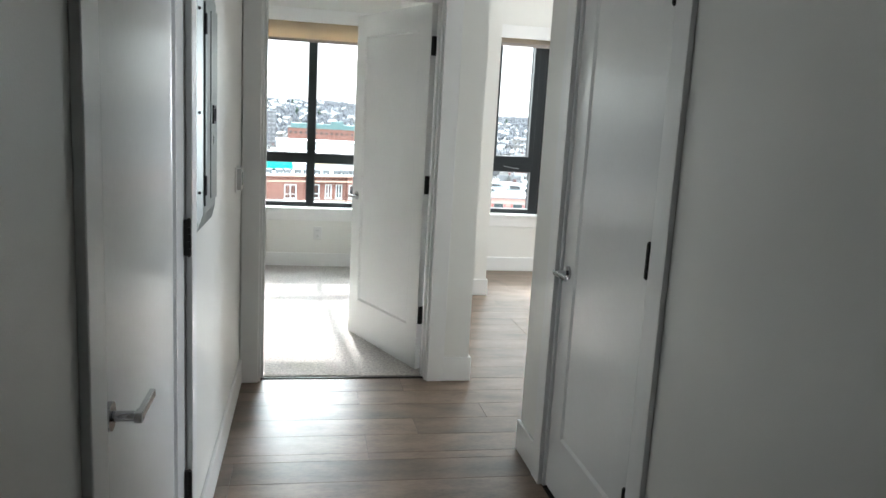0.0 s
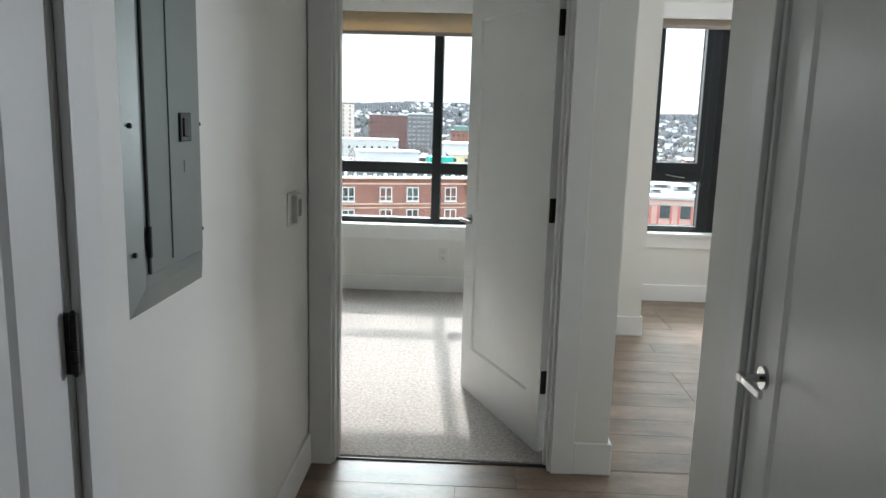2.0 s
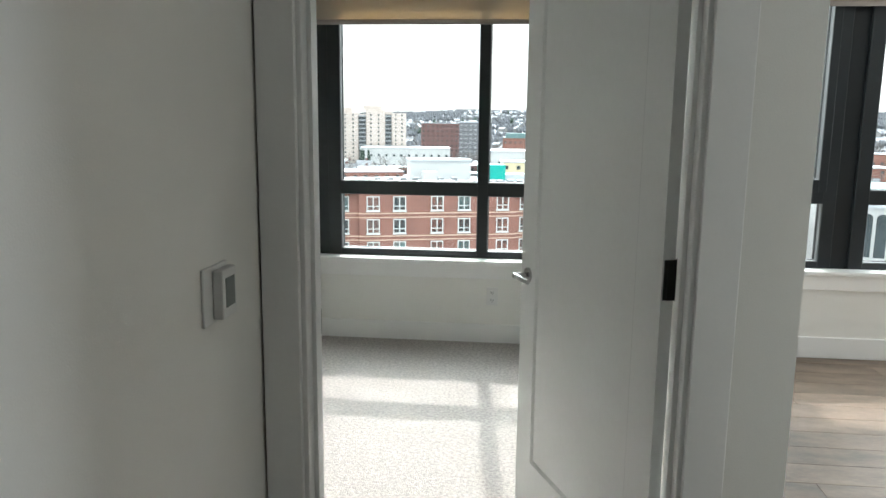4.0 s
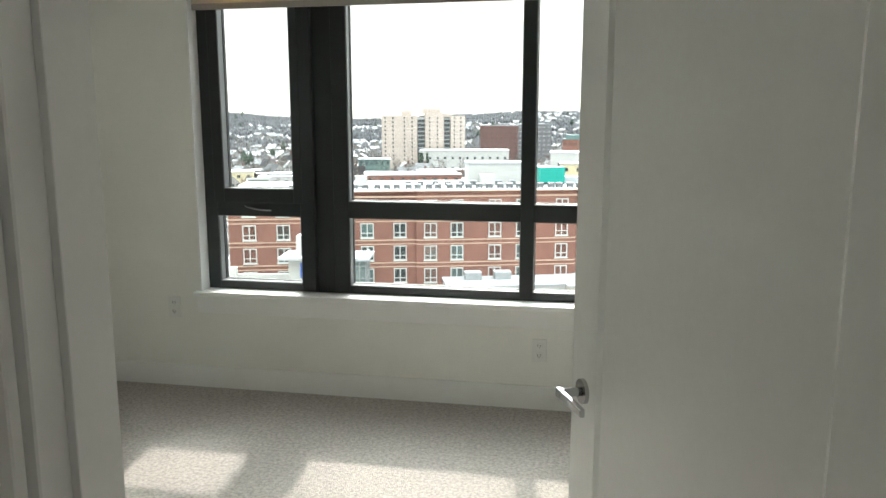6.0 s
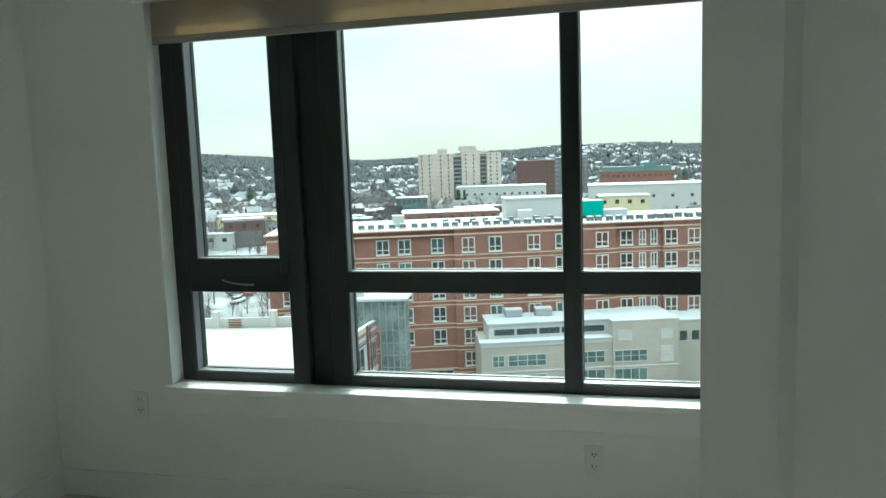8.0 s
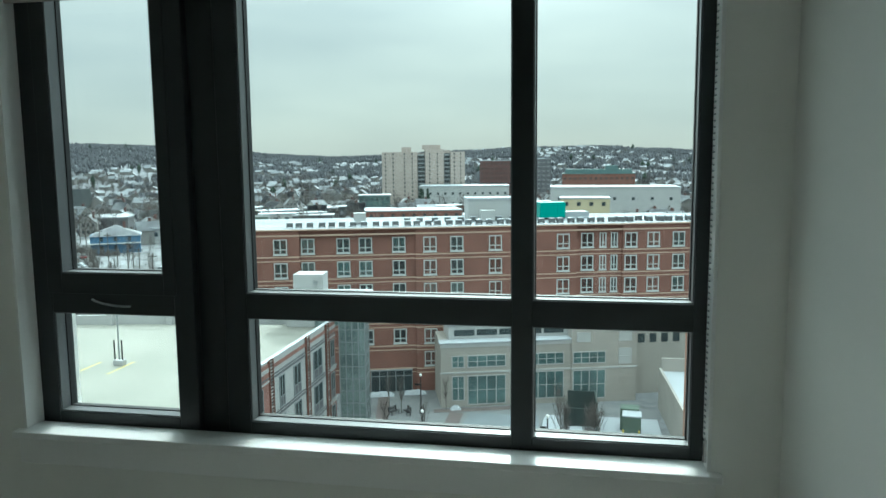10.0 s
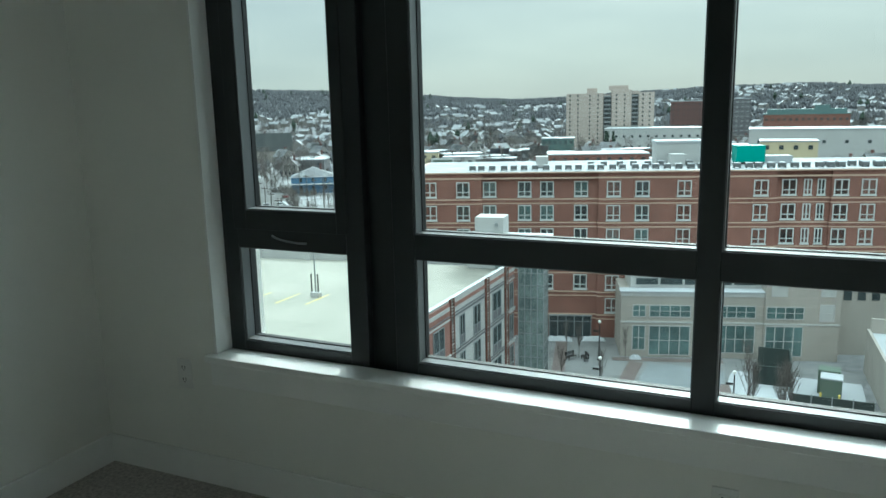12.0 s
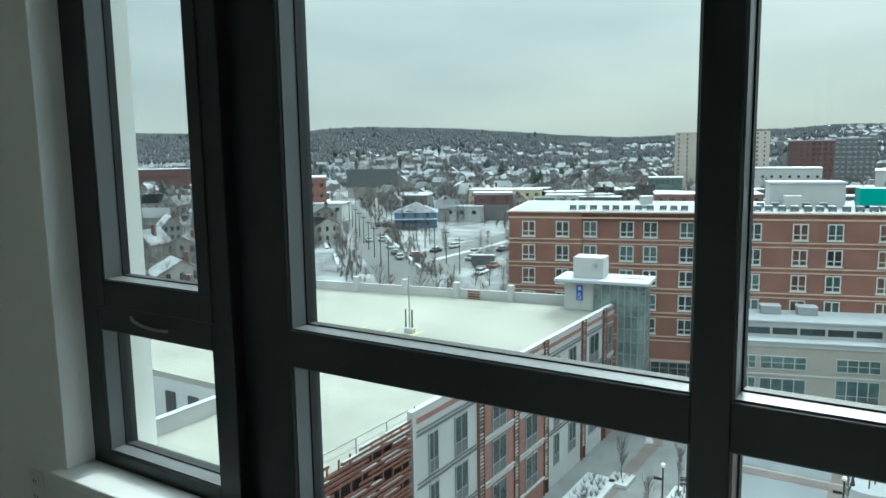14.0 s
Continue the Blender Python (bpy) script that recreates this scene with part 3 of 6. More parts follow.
# ---- fittings ----
def breaker_panel():
    y0, y1, z0, z1 = 2.515, 2.895, 1.04, 1.80
    root = thing("breaker_panel", pose(HX0, (y0 + y1) / 2, z0), "grey steel breaker panel cover set on the hall wall", "breaker panel")
    h, w = z1 - z0, (y1 - y0) / 2
    bm = bmesh.new()
    lo = [bm.verts.new((0.0, y, z)) for y, z in ((-w, 0), (w, 0), (w, h), (-w, h))]
    hi = [bm.verts.new((0.014, y, z)) for y, z in ((-w + 0.045, 0.05), (w - 0.03, 0.05), (w - 0.03, h - 0.05), (-w + 0.045, h - 0.05))]
    for i in range(4):
        j = (i + 1) % 4
        bm.faces.new((lo[i], lo[j], hi[j], hi[i]))
    bm.faces.new(hi)
    bmesh.ops.recalc_face_normals(bm, faces=bm.faces)
    part("cover", bm, PANEL, root)
    d = part("door", boxes((0.014, -w + 0.058, 0.075, 0.021, w - 0.042, h - 0.075), soft=0.0025, seg=2), PANEL, root, "grey steel panel door")
    part("latch", boxes((0.0205, w - 0.165, 0.325, 0.026, w - 0.105, 0.385), soft=0.002), SLOT, d, "black slide latch")
    part("latch_slider", boxes((0.026, w - 0.155, 0.335, 0.03, w - 0.13, 0.375), soft=0.002), GASKET, d)
    part("lock", boxes((0.021, w - 0.142, 0.26, 0.0225, w - 0.128, 0.285), soft=0.0005), PANEL, d)
    part("ridge", boxes((0.021, -0.03, 0.09, 0.0235, -0.024, h - 0.09), soft=0.0008), PANEL, d)
    for y in (-w + 0.02, w - 0.012):
        for z in (0.12, 0.36, h - 0.1):
            bm = bmesh.new()
            rod(bm, (0.004, y, z), (0.011, y, z), 0.006, 0.004, 12)
            part("screw", bm, SLOT, root, "dark cover screw")
    for z in (0.14, h - 0.14):
        bm = bmesh.new()
        rod(bm, (0.021, -w + 0.056, z - 0.03), (0.021, -w + 0.056, z + 0.03), 0.004, seg=8)
        part("hinge_pin", bm, SLOT, d)


def thermostat():
    root = thing("thermostat", pose(HX0, 3.79, 1.095), "white wall thermostat with a raised body", "thermostat")
    part("back_plate", boxes((0, -0.06, -0.058, 0.006, 0.06, 0.058), soft=0.002), PLASTIC, root)
    b = part("body", boxes((0.006, -0.02, -0.05, 0.028, 0.052, 0.05), soft=0.004, seg=2), PLASTIC, root)
    part("display", boxes((0.028, -0.006, -0.028, 0.0288, 0.04, 0.032)), PANEL, b, "grey display window")


def outlet(x, z):
    root = thing("wall_outlet", pose(x, WY, z), "white duplex wall outlet on the bedroom wall", "outlet", group="wall outlets")
    part("plate", boxes((-0.037, -0.006, -0.06, 0.037, 0, 0.06), soft=0.002), PLASTIC, root)
    for s in (-1, 1):
        f = part("socket", boxes((-0.017, -0.0085, s * 0.025 - 0.015, 0.017, -0.006, s * 0.025 + 0.015), soft=0.003), PLASTIC, root)
        part("slots", boxes((-0.009, -0.0092, s * 0.025 - 0.004, -0.006, -0.0085, s * 0.025 + 0.008), (0.005, -0.0092, s * 0.025 - 0.003, 0.008, -0.0085, s * 0.025 + 0.007), (-0.002, -0.0092, s * 0.025 - 0.011, 0.002, -0.0085, s * 0.025 - 0.007)), SLOT, f)
    return root


breaker_panel()
thermostat()
outlet(0.16, 0.322)
outlet(-1.847, 0.461)


# ---- outdoors ----
ICE = mat("icy_lawn", (0.20, 0.22, 0.235), 0.9, vary=0.08, scale=0.25, fine=2, second=(0.155, 0.17, 0.182))
GZ = -29.5


def local(x, y, z=GZ, rz=17.0):
    return pose(x, y, z, 0, 0, rz)


def ridge(a):
    """Height of the skyline above the ground, by bearing in degrees (left is positive)."""
    return 43 + 22 * math.exp(-((a - 46) / 14) ** 2) + 9 * math.sin(a * 0.21 + 1) + 3 * math.exp(-((a + 8) / 12) ** 2) + 2 * math.exp(-((a + 23) / 9) ** 2)


def terrain_z(x, y):
    d, a = math.hypot(x, y), math.degrees(math.atan2(-x, y))
    k = min(1.0, max(0.0, (d - 520) / 1150))
    k = k * k * (3 - 2 * k)
    return GZ + k * ridge(a) + k * 5 * noise.noise(Vector((x, y, 0)) / 120)


bm = bmesh.new()
rows = []
radii = [22, 60, 120, 240, 380, 520] + [520 + 60 * k for k in range(1, 26)] + [2600, 3600, 4900]
for d in radii:
    rows.append([bm.verts.new((-math.sin(radians(a)) * d, math.cos(radians(a)) * d, terrain_z(-math.sin(radians(a)) * d, math.cos(radians(a)) * d) - (max(0, d - 2000) * 0.03))) for a in range(-100, 101, 2)])
for r0, r1 in zip(rows, rows[1:]):
    for i in range(len(r0) - 1):
        bm.faces.new((r0[i], r1[i], r1[i + 1], r0[i + 1]))
bmesh.ops.recalc_face_normals(bm, faces=bm.faces)
g = structure("ground", bm, SNOW_DIRTY, "snow-dusted city ground rising to low wooded hills", "ground")
g.data.materials.append(HILL)
for p in g.data.polygons:
    p.use_smooth = True
    p.material_index = int(p.center.xy.length > 600)


def strip(name, pts, w, z, material, label, category):
    bm = bmesh.new()
    for (x0, y0), (x1, y1) in zip(pts, pts[1:]):
        d = Vector((x1 - x0, y1 - y0, 0)).normalized()
        n = Vector((-d.y, d.x, 0)) * w / 2
        a, b = Vector((x0, y0, z)), Vector((x1, y1, z))
        vs = [bm.verts.new(v) for v in (a - n, b - n, b + n, a + n)]
        lo = [bm.verts.new(v.co - Vector((0, 0, 0.4))) for v in vs]
        bm.faces.new(vs)
        for i in range(4):
            bm.faces.new((vs[i], vs[(i + 1) % 4], lo[(i + 1) % 4], lo[i]))
    bmesh.ops.recalc_face_normals(bm, faces=bm.faces)
    return structure(name, bm, material, label, category)


strip("road_avenue", [(-92, 138), (-130, 178), (-262, 318)], 13, GZ + 0.05, ASPHALT, "wet asphalt avenue between snow banks", "road")
strip("median", [(-109, 172), (-110, 295)], 1.8, GZ + 0.25, SNOW, "snowy median between the carriageways", "median")
strip("road_side", [(-107, 148), (-109, 190), (-110, 300)], 23, GZ + 0.056, ASPHALT, "wet asphalt side street", "road")
strip("plaza", [(-21, 40), (-6, 101)], 34, GZ + 0.06, PLAZA, "slushy grey plaza paving", "pavement")
for k, (a, b, w) in enumerate([((-14.2, 46), (-14.6, 92.5), 1.7), ((-3.8, 46), (-4.1, 88.5), 1.25), ((-15.2, 77.6), (-3.2, 77.6), 1.3), ((-21.3, 60), (-21.0, 79), 1.3), ((-20.8, 79), (-25.2, 97.6), 1.5), ((-17.5, 92.6), (-5.0, 96.2), 1.2)]):
    strip("paver_path", [a, b], w, GZ + 0.075 + 0.004 * k, PAVER, "reddish brick paver strip across the plaza", "pavement")
strip("kerb_line", [(-15.0, 78.5), (-3.4, 78.5)], 0.2, GZ + 0.11, STONE, "pale stone line across the plaza", "pavement")


def mound(name, x, y, w, l, h, material, label, category, rz=17.0, seed=0.0):
    """A low uneven sheet, w by l, rising to about h in the middle."""
    bm = bmesh.new()
    bmesh.ops.create_grid(bm, x_segments=16, y_segments=16, size=0.5)
    for v in bm.verts:
        e = (1 - (2 * v.co.x) ** 4) * (1 - (2 * v.co.y) ** 4)
        bulge = 1 + 0.10 * noise.noise(v.co * 4 + Vector((x, y, seed)))
        v.co.z = h * e * (0.75 + 0.6 * noise.noise(v.co * 6 + Vector((x, y, 2 + seed)))) - 0.03
        v.co.x *= w * bulge
        v.co.y *= l * bulge
    ob = part(name, bm, material, None, smooth=True)
    ob.matrix_basis = local(x, y, GZ + 0.1, rz)
    return tagged(ob, label, category, kind="structure")


for x, y, w, l in ((-8.8, 86.0, 8.6, 13.6), (-8.8, 68.0, 8.8, 17.4)):
    mound("ice_lawn", x, y, w, l, 0.05, ICE, "flat icy grey-blue lawn on the plaza", "lawn", 0)
mound("snow_lawn", 2.6, 85.6, 12.6, 15.5, 0.16, SNOW, "white snow lying over a plaza bed", "snow bank", 0)
for x, y, w, l in ((-25.6, 97.6, 3.4, 1.5), (-21.4, 99.2, 3.0, 1.4), (-14.9, 93.6, 1.4, 0.8), (-21.6, 79.6, 0.9, 0.8)):
    mound("snow_bank", x, y, w, l, 0.55, SNOW, "heap of cleared white snow on the plaza", "snow bank")


# windows of the brick block: white frame with a cross-bar, dark glass set back
def sash_mesh(w, h):
    t = 0.13
    fr = boxes((-w / 2, -0.10, 0, -w / 2 + t, 0.05, h), (w / 2 - t, -0.10, 0, w / 2, 0.05, h), (-w / 2 + t, -0.10, 0, w / 2 - t, 0.05, t), (-w / 2 + t, -0.10, h - t, w / 2 - t, 0.05, h), (-0.07, -0.08, t, 0.07, 0.05, h - t), (-w / 2 + t, -0.07, h * 0.30, w / 2 - t, 0.05, h * 0.30 + 0.11), (-w / 2 - 0.08, -0.16, -0.12, w / 2 + 0.08, 0.0, 0))
    gl = boxes((-w / 2 + 0.02, 0.0, 0.02, w / 2 - 0.02, 0.04, h - 0.02))
    return mesh_of("window", fr, WFRAME), mesh_of("pane", gl, DARKGLASS)


SASH = sash_mesh(1.75, 2.0)
SASH_N = sash_mesh(0.95, 2.0)
SASH_TEAL = (SASH[0], mesh_of("pane", boxes((-0.85, 0.0, 0.02, 0.85, 0.04, 1.98)), TEALGLASS))


def put_window(parent, meshes, x, y, z, rz=0):
    f = part("window", meshes[0], None, parent)
    f.matrix_basis = pose(x, y, z, 0, 0, rz)
    part("pane", meshes[1], None, f)


wr = random.Random(11)
FZ = [19.0 - 3.1 * k for k in range(6)]
red = thing("brick_block", local(-44.8, 93.2), "long six-storey red brick block with white windows", "building")
BH = 22.1
part("wall", boxes((0, 0, 0, 9.45, 18, BH), (9.45, 0.45, 0, 24.6, 18, BH), (24.6, 0.0, 0, 46.5, 18, BH), (46.5, 0.5, 0, 53.0, 18, BH), (53.0, 0.0, 0, 66, 18, BH)), BRICK, red)
part("wing", boxes((66, -2.2, 0, 70, 16, BH - 0.05)), BRICK, red, "projecting brick wing")
bm = bmesh.new()
for k in range(6):
    for dz, hh in ((-0.42, 0.16), (-0.95, 0.13)):
        z = FZ[k] + dz
        for a, b, f in ((-0.06, 9.5, -0.06), (9.5, 24.55, 0.39), (24.55, 46.55, -0.06), (46.55, 52.95, 0.44), (52.95, 65.9, -0.06), (65.9, 70.05, -2.26)):
            box(bm, a, f, z, b, f + 0.3, z + hh)
box(bm, -0.05, -0.06, BH - 0.75, 66, 0.3, BH - 0.55)
part("stone_bands", bm, BAND, red, "pale stone string courses")
part("cornice", boxes((-0.3, -0.3, BH, 65.9, 0.3, BH + 0.17), (65.9, -2.5, BH, 70.3, -2.0, BH + 0.17), (-0.3, 0.3, BH, 0.2, 18.2, BH + 0.17), soft=0.04), BAND, red, "pale stone cornice")
part("cornice_snow", boxes((-0.26, -0.2, BH + 0.17, 65.9, 0.28, BH + 0.24), (65.9, -2.4, BH + 0.17, 70.2, -2.05, BH + 0.24), soft=0.02), SNOW, red, "thin snow on the cornice")
part("roof", boxes((0.2, 0.3, BH, 66.0, 18.2, BH + 0.2), (66.0, -2.0, BH, 70.3, 16, BH + 0.2)), BLOCKROOF, red, "grey-white snow on the flat roof")
for k, z in enumerate(FZ):
    for px in (2.6, 7.0, 10.5, 15.1, 18.0, 22.4, 26.5, 30.1, 35.3, 39.1, 44.6, 48.1, 54.1, 57.3, 60.9):
        y = 0.45 if 9.45 < px < 24.6 else 0.5 if 46.5 < px < 53 else 0
        if k == 5 and 9 < px < 26:
            continue
        put_window(red, SASH if wr.random() < 0.55 else SASH_TEAL, px, y, z)
    for px in (50.3, 51.9):
        put_window(red, SASH_N, px, 0.5, z)
for z in FZ[:5]:
    for py in (4, 9, 14):
        put_window(red, SASH, 0, py, z, -90)
part("storefront", boxes((18.4, 0.2, 0.1, 23.9, 0.45, 2.9)), DARKGLASS, red, "dark glazed entrance front")
part("storefront_bars", boxes(*[(18.35 + 1.1 * k, 0.14, 0.05, 18.45 + 1.1 * k, 0.45, 2.95) for k in range(6)], (18.3, 0.14, 2.9, 24.0, 0.45, 3.05), (18.3, 0.16, 2.15, 24.0, 0.45, 2.23)), STEEL, red)
part("gable_screen", boxes((16.5, 6.0, BH + 0.3, 18.2, 8.0, BH + 1.7), (34.4, 6, BH + 0.3, 36.4, 8.0, BH + 1.8)), PRECAST, red, "pale rooftop housing")

# rooftop units along the edge of the brick block
unit = thing("rooftop_unit", red.matrix_basis @ pose(0, 0, BH + 0.2), "small snow-topped air conditioning unit on the roof", "rooftop unit", group="rooftop units")
part("case", boxes((-0.42, -0.4, 0.12, 0.42, 0.4, 0.62), soft=0.03), UNITGREY, unit)
part("feet", boxes((-0.4, -0.35, 0, -0.3, 0.35, 0.12), (0.3, -0.35, 0, 0.4, 0.35, 0.12)), IRON_SHADE, unit)
part("snow_cap", boxes((-0.43, -0.41, 0.60, 0.43, 0.41, 0.69), soft=0.03), SNOW, unit)
first = True
for row, (yy, x0, x1, st) in enumerate(((2.4, 8.0, 65.0, 1.42), (3.9, 53.5, 64.5, 1.5), (7.5, 24, 40, 1.9))):
    x = x0
    while x < x1:
        m = red.matrix_basis @ pose(x + wr.uniform(-0.15, 0.15), yy, BH + 0.2)
        if first:
            unit.matrix_basis, first = m, False
        else:
            copy_thing(unit, m)
        x += st
        if wr.random() < 0.06:
            x += st


def plain_box(name, m, size, material, label, category, snow=True, windows=None, sash=None):
    """A flat-roofed block, size (w, d, h), with a parapet, snow on the roof and rows of window parts on its front."""
    w, d, h = size
    root = thing(name, m, label, category)
    part("wall", boxes((0, 0, 0, w, d, h)), material, root)
    if snow:
        part("roof", boxes((-0.15, -0.15, h, w + 0.15, d + 0.15, h + 0.35), soft=0.06), SNOW, root, "snow-covered flat roof")
    for x, z in windows or ():
        put_window(root, sash or SASH, x, 0, z)
    return root


tealbox = thing("rooftop_container", red.matrix_basis @ pose(43.3, 7.5, BH + 0.2), "bright teal metal box on the brick block's roof", "container")
part("case", boxes((0, 0, 0.3, 3.7, 2.6, 2.5), soft=0.04), TEAL, tealbox)
part("ribs", boxes(*[(0.3 + 0.55 * k, -0.05, 0.35, 0.38 + 0.55 * k, 0.0, 2.45) for k in range(7)]), TEAL, tealbox)
part("skid", boxes((0.1, 0.1, 0, 3.6, 0.35, 0.3), (0.1, 2.2, 0, 3.6, 2.5, 0.3)), IRON_SHADE, tealbox)
h1 = plain_box("rooftop_housing", red.matrix_basis @ pose(33.0, 9.0, BH + 0.2), (9.0, 4, 2.9), PRECAST, "pale stair housing on the brick block's roof", "rooftop housing")
part("ramp", boxes((46.6 - 33, 0, 0, 51 - 33, 2.5, 1.0)), SNOW, h1)

# pale stone hall in front of it
hall = thing("stone_hall", local(-16.8, 93.95), "low pale stone hall with grey-green glazing", "building")
part("wall", boxes((0, 0, 0, 16.7, 9.0, 8.2), (16.7, -0.25, 0, 25.2, 9.0, 10.3), (25.2, 2.4, 0, 33, 9.0, 9.4)), STONE, hall)
part("clerestory", boxes((1.2, 1.6, 8.2, 16.7, 9.0, 10.2)), PRECAST, hall, "set-back upper storey")
part("roof", boxes((-0.2, -0.2, 8.2, 16.7, 1.6, 8.42), (1.0, 1.4, 10.2, 16.7, 9, 10.45), (16.6, -0.3, 10.3, 25.3, 9, 10.5), (25.3, 2.3, 9.4, 33, 9, 9.65), soft=0.04), SNOW, hall, "snow-covered roof")
part("string_course", boxes((-0.08, -0.08, 4.4, 16.7, 0.1, 4.6), (-0.08, -0.08, 7.75, 16.7, 0.1, 8.2), (16.66, -0.33, 4.4, 25.24, -0.2, 4.6)), PRECAST, hall)
part("panel_joints", boxes(*[(-0.01, -0.012, z, 16.7, 0.01, z + 0.05) for z in (1.1, 2.2, 3.3, 5.5, 6.6)], *[(16.69, -0.262, z, 25.21, -0.24, z + 0.05) for z in (1.1, 2.2, 3.3, 5.5, 6.6, 7.7, 8.8)], *[(x, -0.262, 0, x + 0.05, -0.24, 10.2) for x in (18.1, 19.6, 21.4, 22.7, 24.0)]), TOWERC, hall, "shallow stone panel joints")
for x0, x1, z0, z1, n, y in ((1.4, 2.9, 1.0, 4.0, 2, 0), (1.4, 2.9, 5.2, 6.6, 2, 0), (3.4, 8.2, 0.4, 4.0, 4, 0), (3.4, 8.2, 5.2, 6.6, 4, 0), (11.3, 15.7, 0.8, 4.2, 4, 0), (11.3, 15.7, 5.2, 6.6, 4, 0), (16.9, 21.1, 0.6, 4.2, 4, -0.25), (16.9, 21.1, 5.2, 6.6, 4, -0.25), (17.4, 19.1, 8.0, 9.1, 1, -0.25), (22.9, 24.5, 5.0, 6.9, 1, -0.25), (22.9, 24.5, 8.0, 9.1, 1, -0.25)):
    f = part("window", boxes((x0, y - 0.03, z0, x1, y + 0.12, z1)), TEALGLASS if n > 1 else PRECAST, hall, "grey-green glazing" if n > 1 else "pale louvred opening")
    st = (x1 - x0) / n
    part("glazing_bars", boxes(*[(x0 + k * st - 0.05, y - 0.09, z0 - 0.05, x0 + k * st + 0.05, y + 0.02, z1 + 0.05) for k in range(n + 1)], (x0, y - 0.08, z1 - 0.02, x1, y + 0.02, z1 + 0.08), (x0, y - 0.08, z0 - 0.08, x1, y + 0.02, z0 + 0.02), (x0, y - 0.08, (z0 + z1) / 2 - 0.03, x1, y + 0.02, (z0 + z1) / 2 + 0.03)), PRECAST, f)
for k in range(5):
    part("window", boxes((1.9 + 2.9 * k, 1.52, 8.85, 4.5 + 2.9 * k, 1.7, 9.6)), DARKGLASS, hall)
for k in range(4):
    part("window", boxes((26.4 + 1.6 * k, 2.32, 6.9, 27.3 + 1.6 * k, 2.5, 8.1)), DARKGLASS, hall)
for x in (5, 9):
    a = thing("rooftop_unit", hall.matrix_basis @ pose(x, 5.5, 10.45), "snow-topped ventilation unit on the hall roof", "rooftop unit", group="hall roof units")
    part("case", boxes((-1.1, -0.8, 0, 1.1, 0.8, 0.9), soft=0.06), STEEL, a)
    part("snow_cap", boxes((-1.15, -0.85, 0.88, 1.15, 0.85, 1.05), soft=0.06), SNOW, a)

# parking garage with its lift tower
RZ = -15.5
gar = thing("parking_garage", Matrix(), "parking garage with pale deck and brick and precast side", "building")
GX = -26.0
part("deck", boxes((-78, 43.5, RZ - 1.6, GX - 0.35, 77.5, RZ - 1.1), (-39.5, 22, RZ - 1.6, GX - 0.35, 43.5, RZ - 1.1)), DECK, gar, "pale concrete roof deck with thin snow")
part("step_wall", boxes((-78, 43.5, GZ, -39.5, 43.9, RZ - 1.6)), PRECAST, gar, "white wall with dark openings under the deck")
for k in range(13):
    part("opening", boxes((-76 + 2.8 * k, 43.42, RZ - 4.6, -74.8 + 2.8 * k, 43.52, RZ - 2.6)), SLOT, gar, "dark wall opening")
part("ramp_parapet", boxes((-39.9, 24, RZ - 4.5, -39.5, 43.45, RZ - 0.1)), PRECAST, gar)
part("ramp_coping", boxes((-39.95, 24, RZ - 0.1, -39.45, 43.45, RZ + 0.03), soft=0.02), SNOW, gar)
part("lower_roof", boxes((-78, 24, RZ - 6.4, -40, 43.4, RZ - 6.0)), SNOW, gar, "snowy lower roof")
bm = bmesh.new()
vs = [bm.verts.new(v) for v in ((-78, 77.4, RZ - 1.1), (GX - 0.35, 77.4, RZ - 1.1), (GX - 0.35, 83.0, RZ - 1.1), (-42, 80.6, RZ - 1.1), (-78, 72.8, RZ - 1.1))]
bm.faces.new((vs[1], vs[2], vs[3], vs[0]))
part("deck_end", bm, DECK, gar, "pale concrete roof deck end")
part("wall", boxes((GX - 0.35, 43.7, GZ, GX, 80.6, RZ)), PRECAST, gar, "white precast side wall")
part("coping", boxes((GX - 0.4, 43.7, RZ, GX + 0.04, 80.6, RZ + 0.09), soft=0.025), SNOW, gar, "snow-topped coping")
bm = bmesh.new()
for a, b in (((-78, 74.4), (-31.5, 83.4)),):
    a, b = Vector((*a, 0)), Vector((*b, 0))
    d = (b - a).normalized()
    n = Vector((-d.y, d.x, 0)) * 0.15
    for z0, z1 in ((RZ - 2.2, RZ - 0.05),):
        q = [bm.verts.new((*(p).xy, z)) for z in (z0, z1) for p in (a - n, b - n, b + n, a + n)]
        for i in range(4):
            bm.faces.new((q[i], q[(i + 1) % 4], q[4 + (i + 1) % 4], q[4 + i]))
        bm.faces.new(q[4:])
bmesh.ops.recalc_face_normals(bm, faces=bm.faces)
part("back_parapet", bm, PRECAST, gar, "pale concrete parapet")
for k in range(7):
    part("parapet_post", boxes((-72.0 + 6.6 * k, 75.0 + 1.28 * k, RZ - 2.0, -71.3 + 6.6 * k, 75.7 + 1.28 * k, RZ + 0.8), soft=0.05), PRECAST, gar)
part("striped_sign", boxes(*[(-43.8, 80.55, RZ - 1.75 + 0.3 * k, -42.2, 80.7, RZ - 1.6 + 0.3 * k) for k in range(6)]), LOUVRE, gar, "dark red slatted sign on the parapet")
# bays of the long side: brick panels, windows, louvre strips between
bays = [(43.75, 51.55, 0), (52.55, 57.35, 1), (58.25, 63.1, 1), (64.0, 71.9, 0), (72.65, 77.6, 2), (78.3, 80.5, 1)]
LEV = [RZ - 4.75 - 3.6 * k for k in range(3)]


